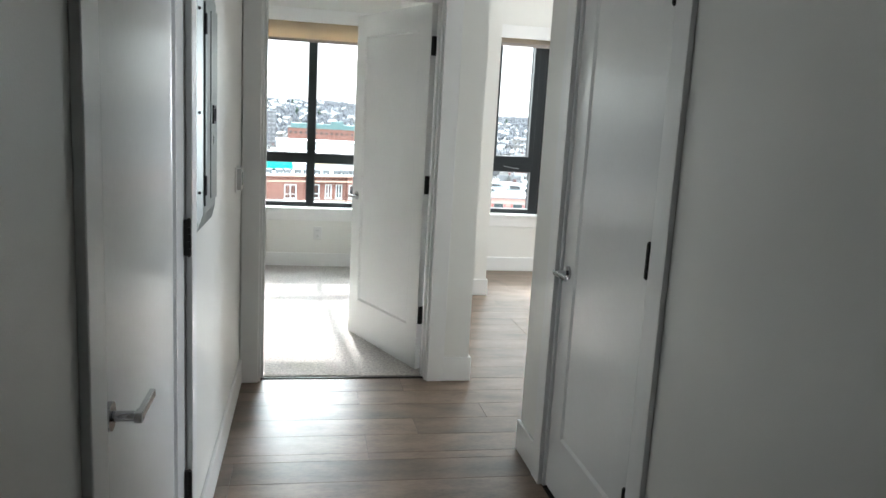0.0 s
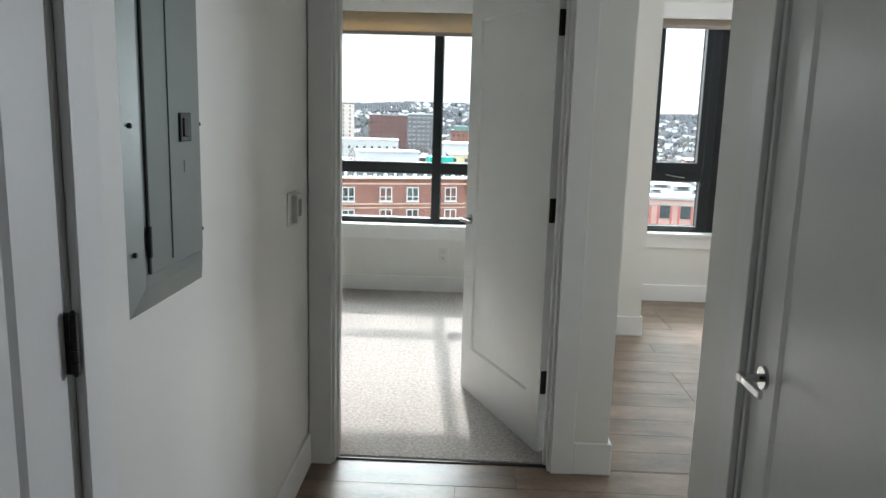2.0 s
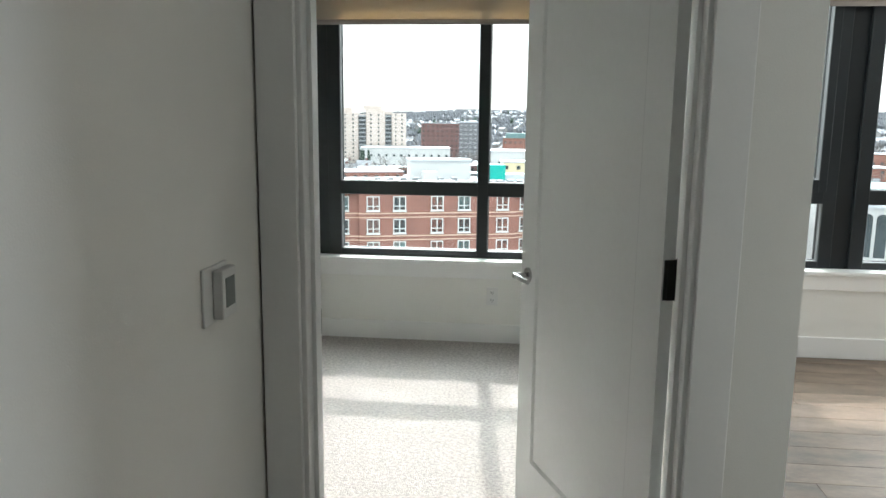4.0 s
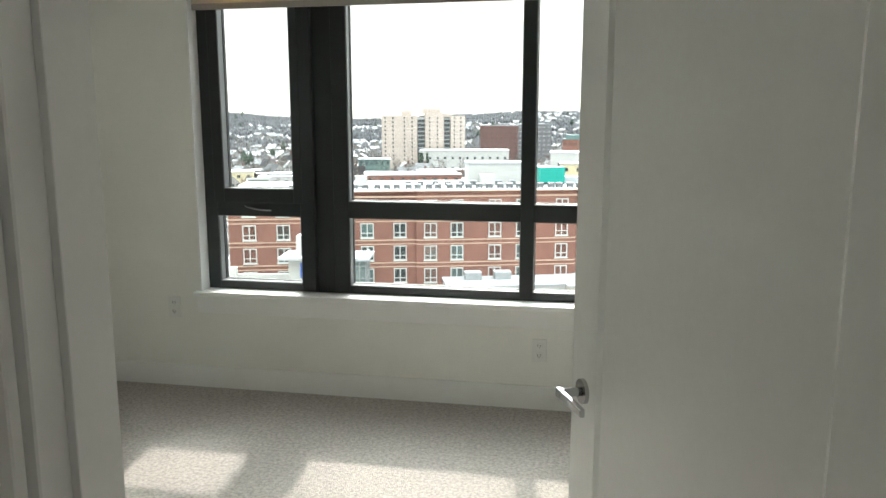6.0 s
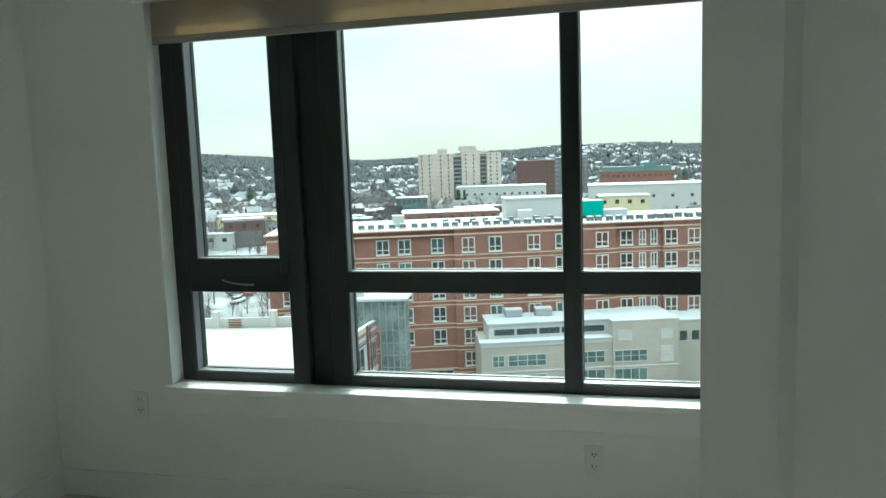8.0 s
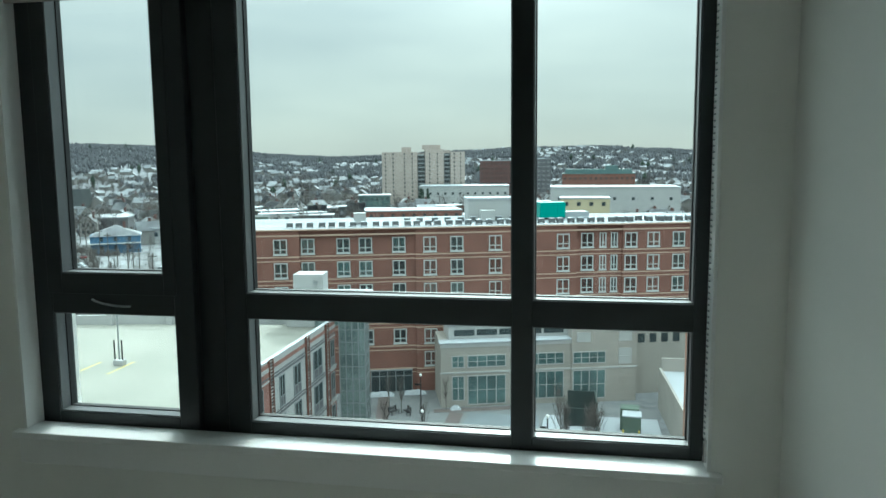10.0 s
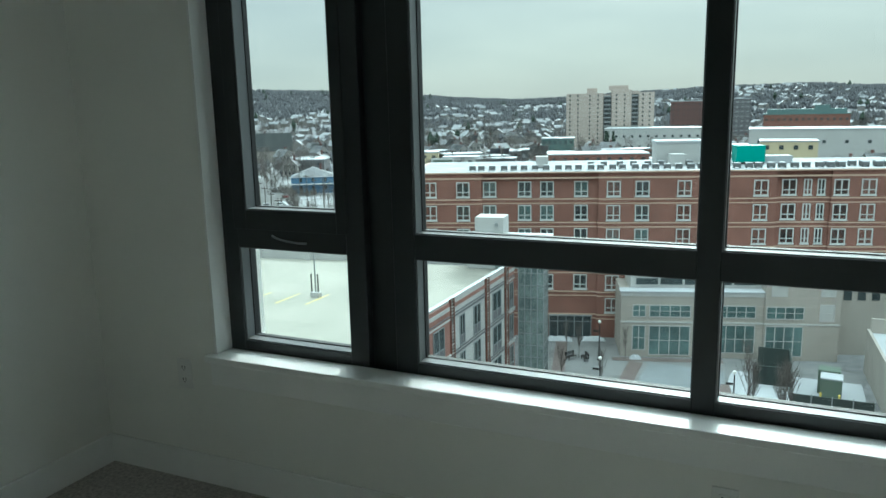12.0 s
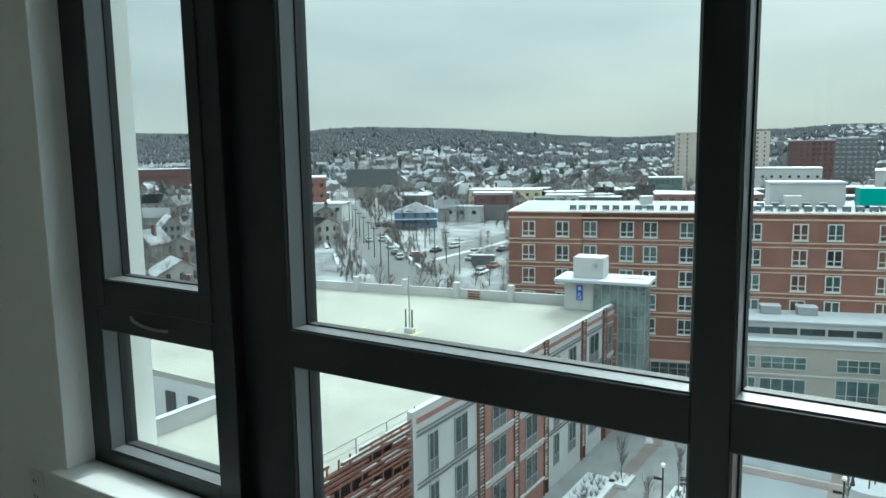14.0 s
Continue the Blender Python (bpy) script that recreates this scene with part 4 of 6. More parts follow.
def garage_window(w, h=2.75):
    """Dark opening set back in the wall, with a grey frame, a centre bar and a low guard panel."""
    gl = boxes((-0.05, -w / 2, 0, 0.0, w / 2, h))
    fr = boxes((-0.04, -w / 2 - 0.07, -0.07, 0.06, -w / 2, h + 0.07), (-0.04, w / 2, -0.07, 0.06, w / 2 + 0.07, h + 0.07), (-0.04, -w / 2, h, 0.06, w / 2, h + 0.07), (-0.04, -w / 2, -0.07, 0.06, w / 2, 0), (-0.04, -0.04, 0, 0.05, 0.04, h), (-0.03, -w / 2, 0.86, 0.05, w / 2, 0.92))
    gd = boxes((0.0, -w / 2 + 0.02, 0.02, 0.03, w / 2 - 0.02, 0.85))
    return mesh_of("window", gl, DARKGLASS), mesh_of("window_frame", fr, STEEL), mesh_of("guard_panel", gd, GREYPANEL)


GWIN = {w: garage_window(w) for w in (1.0, 1.55, 2.1, 2.3)}
slat = mesh_of("slat", boxes((0.0, -0.34, 0, 0.13, 0.34, 0.085)), SLATPALE)
for a, b, kind in bays:
    brick = kind == 1
    if brick:
        part("brick_panel", boxes((GX - 0.01, a, GZ, GX + 0.09, b, RZ - 0.15)), GARAGE_BRICK, gar, "red-brown brick panel")
    f = 0.09 if brick else 0.0
    part("cap_band", boxes((GX, a, RZ - 0.85, GX + f + 0.05, b, RZ - 0.5)), GARAGE_BRICK if not brick else PRECAST, gar, "coloured band under the coping")
    for z in LEV:
        for dz, hh, mt in ((3.0, 0.16, PRECAST if brick else GREYPANEL), (3.32, 0.10, GREYPANEL)):
            part("spandrel", boxes((GX, a, z + dz, GX + f + 0.07, b, z + dz + hh)), mt, gar)
        if brick:
            part("snowy_ledge", boxes((GX, a, z - 0.32, GX + f + 0.14, b, z - 0.12)), PRECAST, gar, "pale ledge")
        spots_y = {0: ((a + (b - a) * 0.25, 1.0), (a + (b - a) * 0.71, 1.55)), 1: ((a + (b - a) * 0.48, 2.1 if b - a > 3 else 1.0),), 2: ((a + (b - a) * 0.5, 2.3),)}[kind]
        for yc, w in spots_y:
            o = part("window", GWIN[w][0], None, gar)
            o.location = (GX + f + 0.055, yc, z)
            part("window_frame", GWIN[w][1], None, o)
            part("guard_panel", GWIN[w][2], None, o)
for (a0, b0, _), (a1, b1, _) in zip(bays, bays[1:]):
    yc = (b0 + a1) / 2
    part("louvre_backing", boxes((GX, yc - 0.42, GZ, GX + 0.05, yc + 0.42, RZ + 0.1)), IRON_SHADE, gar)
    for e in (-0.42, 0.36):
        part("louvre_jamb", boxes((GX + 0.05, yc + e, GZ, GX + 0.22, yc + e + 0.06, RZ + 0.1)), LOUVRE, gar)
    for k in range(44):
        o = part("slat", slat, None, gar)
        o.location = (GX + 0.05, yc, RZ - 0.1 - 0.29 * k)
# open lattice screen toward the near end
# black sheet whose colour stands in for the shade behind the lattice
part("screen_backing", boxes((GX - 0.6, 26, GZ, GX - 0.3, 43.3, RZ - 1.3)), IRON_SHADE, gar, "black sheet standing in for the shade inside the garage")
bm, caps = bmesh.new(), bmesh.new()
lr = random.Random(3)
for k in range(17):
    box(bm, GX - 0.12, 26.2 + k, GZ + 4, GX - 0.06, 26.32 + k, RZ - 0.4)
for k in range(30):
    z = RZ - 0.5 - 0.30 * k
    y = 26
    while y < 43.1:
        l = lr.uniform(1.2, 3.5)
        if lr.random() < 0.8:
            box(bm, GX - 0.06 + 0.1 * lr.random(), y, z, GX + 0.06, min(43.2, y + l), z + 0.16)
            if lr.random() < 0.3:
                box(caps, GX - 0.05, y + 0.1, z + 0.16, GX + 0.07, min(43.1, y + l * 0.8), z + 0.2)
        y += l
part("lattice", bm, LOUVRE, gar, "rust-brown timber lattice screen")
part("lattice_snow", caps, SNOW, gar, "thin snow caught on the lattice")
part("corner_post", boxes((GX - 0.35, 43.3, GZ, GX + 0.08, 43.7, RZ + 0.1)), PRECAST, gar)
part("guard_rail", boxes(*[(GX - 0.3, 26 + 3 * k, RZ - 1.3, GX - 0.24, 26.06 + 3 * k, RZ + 0.25) for k in range(7)], (GX - 0.3, 26, RZ + 0.19, GX - 0.24, 43.3, RZ + 0.25), (GX - 0.29, 26, RZ - 0.3, GX - 0.25, 43.3, RZ - 0.27)), STEEL, gar, "grey mesh guard rail")
part("line_marking", boxes((-46, 60, RZ - 1.1, -45.85, 64, RZ - 1.09), (-43, 60.6, RZ - 1.1, -42.85, 64.6, RZ - 1.09), (-40, 61.2, RZ - 1.1, -39.85, 65.2, RZ - 1.09)), YPAINT, gar, "faded yellow bay lines")
lift = thing("lift_tower", local(-31.6, 80.6, GZ, 8), "glass lift tower with a snow-topped flat roof", "building")
LZ = RZ - 1.1 - GZ
part("lobby_wall", boxes((0, 0.3, LZ, 3.2, 3.6, LZ + 3.2), soft=0.03), PRECAST, lift, "pale lobby wall")
part("lobby_glass", boxes((3.2, 0.15, LZ + 0.2, 8.4, 3.4, LZ + 3.1)), LIFTGLASS, lift, "grey-green lobby glazing")
part("shaft_glass", boxes((5.9, 0.0, 0.2, 8.7, 3.2, LZ + 3.1)), LIFTGLASS, lift, "grey-green glass shaft")
part("roof_slab", boxes((-0.9, -0.8, LZ + 3.2, 9.2, 4.2, LZ + 3.55), soft=0.05), SNOW, lift, "snow-covered overhanging roof")
pent = part("machine_room", boxes((0.9, 0.5, LZ + 3.55, 4.2, 3.2, LZ + 5.8), soft=0.03), PRECAST, lift, "white machine room")
part("flue", boxes((3.2, 0.1, LZ + 4.8, 3.5, 0.5, LZ + 5.2)), STEEL, pent)
bm = bmesh.new()
for k in range(5):
    box(bm, 5.86 + 0.71 * k, -0.08, 0, 5.96 + 0.71 * k, 0.02, LZ + 3.15)
for k in range(13):
    box(bm, 5.9, -0.07, 0.2 + 1.38 * k, 8.75, 0.02, 0.28 + 1.38 * k)
    box(bm, 8.68, 0, 0.2 + 1.38 * k, 8.76, 3.2, 0.28 + 1.38 * k)
for k in range(4):
    box(bm, 8.68, 1.0 * k, 0, 8.78, 1.0 * k + 0.1, LZ + 3.15)
    box(bm, 3.2 + 0.9 * k, 0.08, LZ + 0.1, 3.28 + 0.9 * k, 0.2, LZ + 3.15)
part("steel_frame", bm, STEEL, lift, "grey steel glazing bars")
sg = part("level_sign", boxes((1.35, 0.22, LZ + 1.1, 2.05, 0.3, LZ + 2.8)), SIGNBLUE, lift, "blue level sign")
txt = bpy.data.curves.new("five", "FONT")
txt.body, txt.size, txt.align_x, txt.extrude = "5", 0.95, "CENTER", 0.01
n5 = new("level_number", txt)
n5.parent = sg
n5.matrix_basis = pose(1.7, 0.20, LZ + 1.25, 90, 0, 0)
txt.materials.append(WFRAME)
part("lift_symbol", boxes((1.55, 0.19, LZ + 2.2, 1.85, 0.22, LZ + 2.6)), WFRAME, sg)
deckpole = thing("deck_lamp", pose(-40.6, 64.0, RZ - 1.1), "tall steel light pole on the garage deck", "lamp post")
bm = bmesh.new()
rod(bm, (0, 0, 0), (0, 0, 5.6), 0.09, 0.06, 8)
part("pole", bm, STEEL, deckpole)
part("base", boxes((-0.5, -0.3, 0, 0.5, 0.3, 0.5), soft=0.05), PRECAST, deckpole)
for k in (-0.45, 0.3):
    bm = bmesh.new()
    rod(bm, (k, 0, 0), (k, 0, 2.3), 0.07, seg=8)
    part("conduit", bm, IRON_SHADE, deckpole)


STANDRED = mat("standpipe_red", (0.36, 0.05, 0.05), 0.5, vary=0.08)
sp = thing("standpipe", pose(-42.9, 47.0, RZ - 1.1), "red fire standpipe with a black post on the garage deck", "standpipe")
for n_, mt_, x_, h_, r_ in (("riser", STANDRED, 0.0, 1.7, 0.11), ("post", IRON_SHADE, -0.35, 2.2, 0.08)):
    bm = bmesh.new()
    rod(bm, (x_, 0, 0), (x_, 0, h_), r_, seg=10)
    part(n_, bm, mt_, sp)
bm = bmesh.new()
for z_ in (0.6, 1.2):
    rod(bm, (-0.2, -0.05, z_), (0.25, -0.05, z_), 0.09, seg=8)
part("valves", bm, STANDRED, sp, "red valve bodies")
part("gate_frame", boxes((-1.5, -0.03, 0, -1.42, 0.03, 2.3), (-1.42, -0.03, 2.22, -0.43, 0.03, 2.3)), IRON_SHADE, sp, "thin black gate frame")
part("plinth", boxes((-0.6, -0.3, 0, 0.5, 0.3, 0.25), soft=0.04), PRECAST, sp)


# plaza furniture
def lamp_post(x, y):
    r = thing("lamp_post", pose(x, y, GZ + 0.07), "black iron post lamp with a white globe", "lamp post", group="plaza lamps")
    bm = bmesh.new()
    rod(bm, (0, 0, 0), (0, 0, 0.6), 0.22, 0.12, 10)
    rod(bm, (0, 0, 0.6), (0, 0, 4.6), 0.09, 0.06, 10)
    part("post", bm, IRON_SHADE, r)
    bm = bmesh.new()
    bmesh.ops.create_uvsphere(bm, u_segments=12, v_segments=8, radius=0.19, matrix=Matrix.Translation((0, 0, 4.85)))
    part("globe", bm, PLASTIC, r, "white globe", smooth=True)
    part("banner", boxes((-0.75, -0.03, 3.5, -0.1, 0.03, 3.75)), IRON_SHADE, r)


for x, y in ((-15.7, 64.0), (-15.9, 78.6), (-18.9, 91.6), (-2.9, 79.1), (-3.0, 68.6)):
    lamp_post(x, y)


def bare_tree(name, m, h, seed, label, group, twig=0.05, slim=1.0):
    """Bare winter tree: tapered trunk, limbs and fine twigs."""
    r = random.Random(seed)
    root = thing(name, m, label, "tree", group=group)
    bm, bt = bmesh.new(), bmesh.new()
    rod(bm, (0, 0, 0), (0, 0, h * 0.45), h * 0.0095, h * 0.007, 6)
    rod(bm, (0, 0, h * 0.45), (0.02 * h, 0, h * 0.9), h * 0.007, h * 0.003, 5)
    for k in range(20):
        z = h * r.uniform(0.26, 0.78)
        a = r.uniform(0, 6.28)
        l = h * r.uniform(0.2, 0.36)
        e = Vector((math.cos(a) * l * 0.62 * slim, math.sin(a) * l * 0.62 * slim, min(h, z + l * 0.8)))
        s = Vector((0, 0, z))
        rod(bm, s, e, h * 0.0038, h * 0.0018, 4)
        for j in range(8):
            p = s.lerp(e, r.uniform(0.25, 1))
            q = p + Vector((r.uniform(-1, 1) * slim, r.uniform(-1, 1) * slim, r.uniform(0.3, 1.3))) * h * 0.12
            rod(bt, p, q, twig * h * 0.05, twig * h * 0.02, 3)
    part("trunk", bm, TWIG, root)
    part("crown", bt, TWIG, root, "bare twigs")
    return root


PT = bare_tree("plaza_tree", pose(-15.8, 69.4, GZ), 4.9, 5, "small bare upright young tree on the plaza", "plaza trees", slim=0.55)
for x, y, s in ((-16.6, 63.2, 0.9), (-21.1, 82.6, 1), (-21.3, 91.3, 1.0), (-16.5, 82.5, 1.0), (-23.4, 93.4, 0.9), (-2.9, 72.7, 1.1), (2.4, 71.6, 1.2), (-1.6, 79.0, 1.5), (-1.2, 80.1, 1.35), (1.7, 78.6, 1.5), (1.3, 79.8, 1.3), (2.3, 79.9, 1.2), (-2.2, 90.4, 1.1), (-16.0, 93.0, 0.9), (-20.9, 69.2, 1.0)):
    copy_thing(PT, pose(x, y, GZ, 0, 0, 57 * x) @ Matrix.Diagonal((s, s, s, 1)))


def seat_mesh():
    bm = bmesh.new()
    for k in range(4):
        box(bm, -0.75, -0.25 + 0.13 * k, 0.42, 0.75, -0.15 + 0.13 * k, 0.46)
    for k in range(3):
        box(bm, -0.75, 0.28 + 0.03 * k, 0.55 + 0.14 * k, 0.75, 0.31 + 0.03 * k, 0.65 + 0.14 * k)
    return mesh_of("slats", bm, IRON_SHADE)


SLATS = seat_mesh()
BLEG = mesh_of("leg", boxes((-0.03, -0.25, 0, 0.03, -0.2, 0.42), (-0.03, 0.2, 0, 0.03, 0.25, 0.42), (-0.03, 0.25, 0.36, 0.03, 0.36, 0.95), (-0.03, -0.25, 0.38, 0.03, 0.28, 0.42)), IRON_SHADE)
for x, y, r in ((-21.9, 82.0, 60), (-20.3, 82.2, -60), (-22.1, 90.7, 60), (-20.5, 90.9, -60), (-15.3, 70.9, 15), (-2.5, 69.6, 5)):
    b = thing("plaza_bench", pose(x, y, GZ + 0.07, 0, 0, r), "black slatted metal bench on the plaza", "bench", group="plaza benches")
    part("slats", SLATS, None, b)
    for k in (-0.6, 0.6):
        part("leg", BLEG, None, b).location = (k, 0, 0)


def planting_bed(x, y, w, l, seed):
    """Low kerbed bed filled with snow, with bare shrubs standing in it."""
    r = random.Random(seed)
    root = thing("planting_bed", pose(x, y, GZ + 0.07), "snow-filled kerbed planting bed with bare shrubs", "planter", group="plaza beds")
    part("kerb", boxes((-w / 2, -l / 2, 0, w / 2, -l / 2 + 0.2, 0.35), (-w / 2, l / 2 - 0.2, 0, w / 2, l / 2, 0.35), (-w / 2, -l / 2 + 0.2, 0, -w / 2 + 0.2, l / 2 - 0.2, 0.35), (w / 2 - 0.2, -l / 2 + 0.2, 0, w / 2, l / 2 - 0.2, 0.35), soft=0.02), PRECAST, root)
    part("snow", boxes((-w / 2 + 0.2, -l / 2 + 0.2, 0, w / 2 - 0.2, l / 2 - 0.2, 0.33)), SNOW, root)
    bm = bmesh.new()
    for k in range(int(w * l * 1.6)):
        px, py = r.uniform(-w / 2 + 0.4, w / 2 - 0.4), r.uniform(-l / 2 + 0.4, l / 2 - 0.4)
        for j in range(7):
            rod(bm, (px, py, 0.3), (px + r.uniform(-0.35, 0.35), py + r.uniform(-0.35, 0.35), 0.3 + r.uniform(0.3, 0.8)), 0.02, 0.006, 3)
    part("shrubs", bm, TWIG, root, "bare brown shrub stems")


for k, (x, y, w, l) in enumerate(((-15.5, 68.2, 1.7, 4.2), (-22.6, 65.5, 3.0, 7.0), (-21.0, 69.2, 2.0, 2.6), (-2.6, 71.8, 1.6, 4.0))):
    planting_bed(x, y, w, l, k)

# screened utility yard
yard = thing("screened_yard", local(2.2, 81.5, GZ, 0), "dark screened utility yard", "fence")
for a in ((0, 0, 0, 7.2, 0.12, 2.6), (0, 0.12, 0, 0.12, 10, 2.4)):
    part("screen", boxes(a), FENCE, yard, "dark mesh fence screen")
for k in range(5):
    part("post", boxes((1.8 * k - 0.05, -0.06, 0, 1.8 * k + 0.05, 0.0, 2.8)), STEEL, yard)
part("yard_snow", boxes((0.2, 0.2, 0, 7.2, 12, 0.14)), SNOW, yard)
dark = thing("dark_enclosure", local(-1.5, 89.7, GZ, 2), "black mesh screened enclosure beside the hall", "fence")
part("front", boxes((0, 0, 0, 3.7, 0.15, 2.3)), FENCE, dark)
part("side", boxes((3.7, 0, 0, 3.85, 5, 3.0)), FENCE, dark)
part("back", boxes((0.5, 4.5, 0, 3.7, 4.65, 3.0)), FENCE, dark)
for k in range(4):
    part("post", boxes((1.2 * k, -0.06, 0, 1.2 * k + 0.08, 0.0, 2.45)), IRON_SHADE, dark)
tf = thing("transformer", local(5.0, 87.0, GZ + 0.14, -4), "green-grey utility transformer cabinet with snow on top", "utility cabinet")
part("case", boxes((0, 0, 0.1, 2.0, 1.8, 2.4), soft=0.05), UTIL, tf)
part("snow_cap", boxes((-0.05, -0.05, 2.38, 2.05, 1.85, 2.55), soft=0.05), SNOW, tf)
part("rear_case", boxes((-0.3, 2.0, 0.1, 1.8, 3.6, 2.7), soft=0.05), UTIL, tf)
for k in (0.1, 1.8):
    bm = bmesh.new()
    rod(bm, (k, -0.8, 0), (k, -0.8, 1.2), 0.1, seg=8)
    part("bollard", bm, YPAINT, tf, "yellow bollard")
low = thing("flat_roof_shop", pose(11.2, 74.5, GZ, 0, 0, 3), "low flat-roofed shop with a snowy roof", "building")
part("wall", boxes((0, 0, 0, 9, 24, 4.6)), STONE, low)
part("roof", boxes((0.3, 0.3, 4.6, 9, 23.7, 4.75)), SNOW, low, "snow-covered flat roof")
part("parapet", boxes((0, 0, 4.6, 0.3, 24, 5.1), (0.3, 23.7, 4.6, 9, 24, 6.4), (0.3, 0, 4.6, 9, 0.3, 5.0)), STONE, low)
part("pipes", boxes((3.0, 9, 4.75, 3.2, 14, 5.0), (2.2, 8.8, 4.75, 5.6, 9.0, 5.0), (3.9, 12, 4.75, 4.1, 16, 5.0)), STEEL, low)
ob = thing("orange_brick_house", pose(10.6, 52.0, GZ, 0, 0, 2), "orange brick building with awnings", "building")
part("wall", boxes((0, 0, 0, 8, 23, 16.4)), BRICK2, ob)
part("roof", boxes((-0.3, -0.3, 16.4, 8, 23.2, 16.8), soft=0.05), SNOW, ob, "snow-covered flat roof")
for z in (4.0, 8.0, 12.2):
    for y in (3, 6, 10, 13, 17, 20):
        f = part("window", boxes((-0.04, y, z, 0.05, y + 1.1, z + 2.1)), DARKGLASS, ob)
        part("window_sill", boxes((-0.12, y - 0.1, z - 0.14, 0.02, y + 1.2, z)), STONE, f)
for y in (10.5, 14.5, 18.5):
    bm = bmesh.new()
    q = [bm.verts.new(v) for v in ((0, y, 3.6), (0, y + 3, 3.6), (-1.5, y + 3, 2.5), (-1.5, y, 2.5), (-1.5, y + 3, 2.2), (-1.5, y, 2.2))]
    bm.faces.new((q[0], q[1], q[2], q[3]))
    bm.faces.new((q[3], q[2], q[4], q[5]))
    bmesh.ops.solidify(bm, geom=bm.faces[:], thickness=0.05)
    part("awning", bm, AWNING, ob, "orange canvas awning")

# distant blocks
tower = thing("beige_tower", pose(-139.6, 520, GZ, 0, 0, 14), "tall beige concrete apartment tower with balconies", "building")
part("wall", boxes((0, 0, 0, 25, 18, 37), (25, 3, 0, 31, 18, 36), (31, 0.5, 0, 44, 18, 39), (44, 3, 0, 49, 18, 38), (49, -1.0, 0, 59, 18, 37)), TOWERC, tower)
# dark sheets on the recess backs put the balcony shade into colour
part("balcony_recess", boxes((25.4, 2.9, 0, 30.6, 3.05, 35), (44.4, 2.9, 0, 48.6, 3.05, 36)), SLATE_SHADE, tower, "dark sheet painting the shade in a balcony recess")
part("penthouse", boxes((14, 4, 37, 21, 14, 40.5), (29, 4, 39, 42, 14, 42)), TOWERC, tower)
tw = mesh_of("window", boxes((-0.55, -0.08, 0, 0.55, 0.1, 1.2)), DARKGLASS)
tb = mesh_of("balcony", boxes((-2.4, -1.2, 0, 2.4, 0.2, 1.0)), STEEL)
for k in range(12):
    for x, y in ((8, 0), (16, 0), (34, 0.5), (39.5, 0.5), (51.5, -1), (56, -1), (2.5, 0), (21.5, 0)):
        w = part("window", tw, None, tower)
        w.location = (x, y, 3 + 2.9 * k)
    for x in (28, 46.5):
        w = part("balcony", tb, None, tower)
        w.location = (x, 3, 2.4 + 2.9 * k)


def far_block(name, x, y, rz, w, d, h, material, label, rows, cols, roof=SNOW, win=DARKGLASS, ww=1.5, wh=1.5):
    root = thing(name, pose(x, y, GZ, 0, 0, rz), label, "building")
    part("wall", boxes((0, 0, 0, w, d, h)), material, root)
    part("roof", boxes((-0.3, -0.3, h, w + 0.3, d + 0.3, h + 0.5)), roof, root)
    me = mesh_of("window", boxes((-ww / 2, -0.1, 0, ww / 2, 0.1, wh)), win)
    for r in range(rows):
        for c in range(cols):
            o = part("window", me, None, root)
            o.location = (w * (c + 0.5) / cols, 0, h - (h / rows) * (r + 0.8) if rows > 1 else h - wh - 1.2)
    return root


a = far_block("dark_brick_flats", -80, 598, 4, 30, 16, 30, BRICK_DARK, "dark brick apartment slab", 8, 8)
a = far_block("grey_flats", -50, 600, 4, 26, 16, 31, GREYPANEL, "grey panelled apartment slab with rows of balconies", 9, 7, win=STEEL, ww=1.9, wh=1.0)
a = far_block("red_school", -14, 562, 0, 52, 20, 20, BRICK, "long red brick building with a green roof", 4, 14, roof=GREENROOF)
part("mansard", boxes((2, 3, 20.5, 50, 17, 23.5), (31, 4, 23.5, 40, 14, 26)), GREENROOF, a, "green metal roof")
far_block("white_depot", -107, 494, 8, 60, 30, 13.5, PRECAST, "long white two-storey building", 2, 12)
far_block("white_depot", -16, 400, 2, 66, 30, 16, PRECAST, "long white flat-roofed building", 2, 7)
far_block("yellow_store", -8, 300, 2, 19, 14, 15.5, YELLOW, "yellow stucco flat-roofed store", 1, 4)
bstore = far_block("brick_store", -153, 271, 30, 16, 16, 10.5, BRICK_DARK, "dark brick store with a grey shopfront", 1, 3)
part("shopfront", boxes((2.2, -0.15, 0.3, 14.5, 0, 6.4)), GREYPANEL, bstore, "grey panelled shopfront")
part("parapet", boxes((-0.2, -0.25, 10.5, 16.2, 0.1, 11.3)), BRICK_DARK, bstore)
far_block("brick_hall", -216, 240, 42, 8, 22, 18, BRICK, "dark red brick hall", 4, 2)
flats = far_block("white_flats", -216.4, 199.8, 46, 18.5, 14, 19, PRECAST, "white four-storey apartment block with dark windows", 4, 5, ww=2.2, wh=2.0)
part("stair_tower", boxes((-4.6, -0.8, 0, 0, 10, 20.6)), SLATE_SHADE, flats, "dark slate stair tower")
part("grey_wing", boxes((-15, 0, 0, -4.6, 12, 17.5)), GREYPANEL, flats, "grey panelled wing")
part("wing_roof", boxes((-15.2, -0.2, 17.5, -4.6, 12.2, 17.9), (-4.8, -1.0, 20.6, 0.2, 10.2, 21.0)), SNOW, flats)
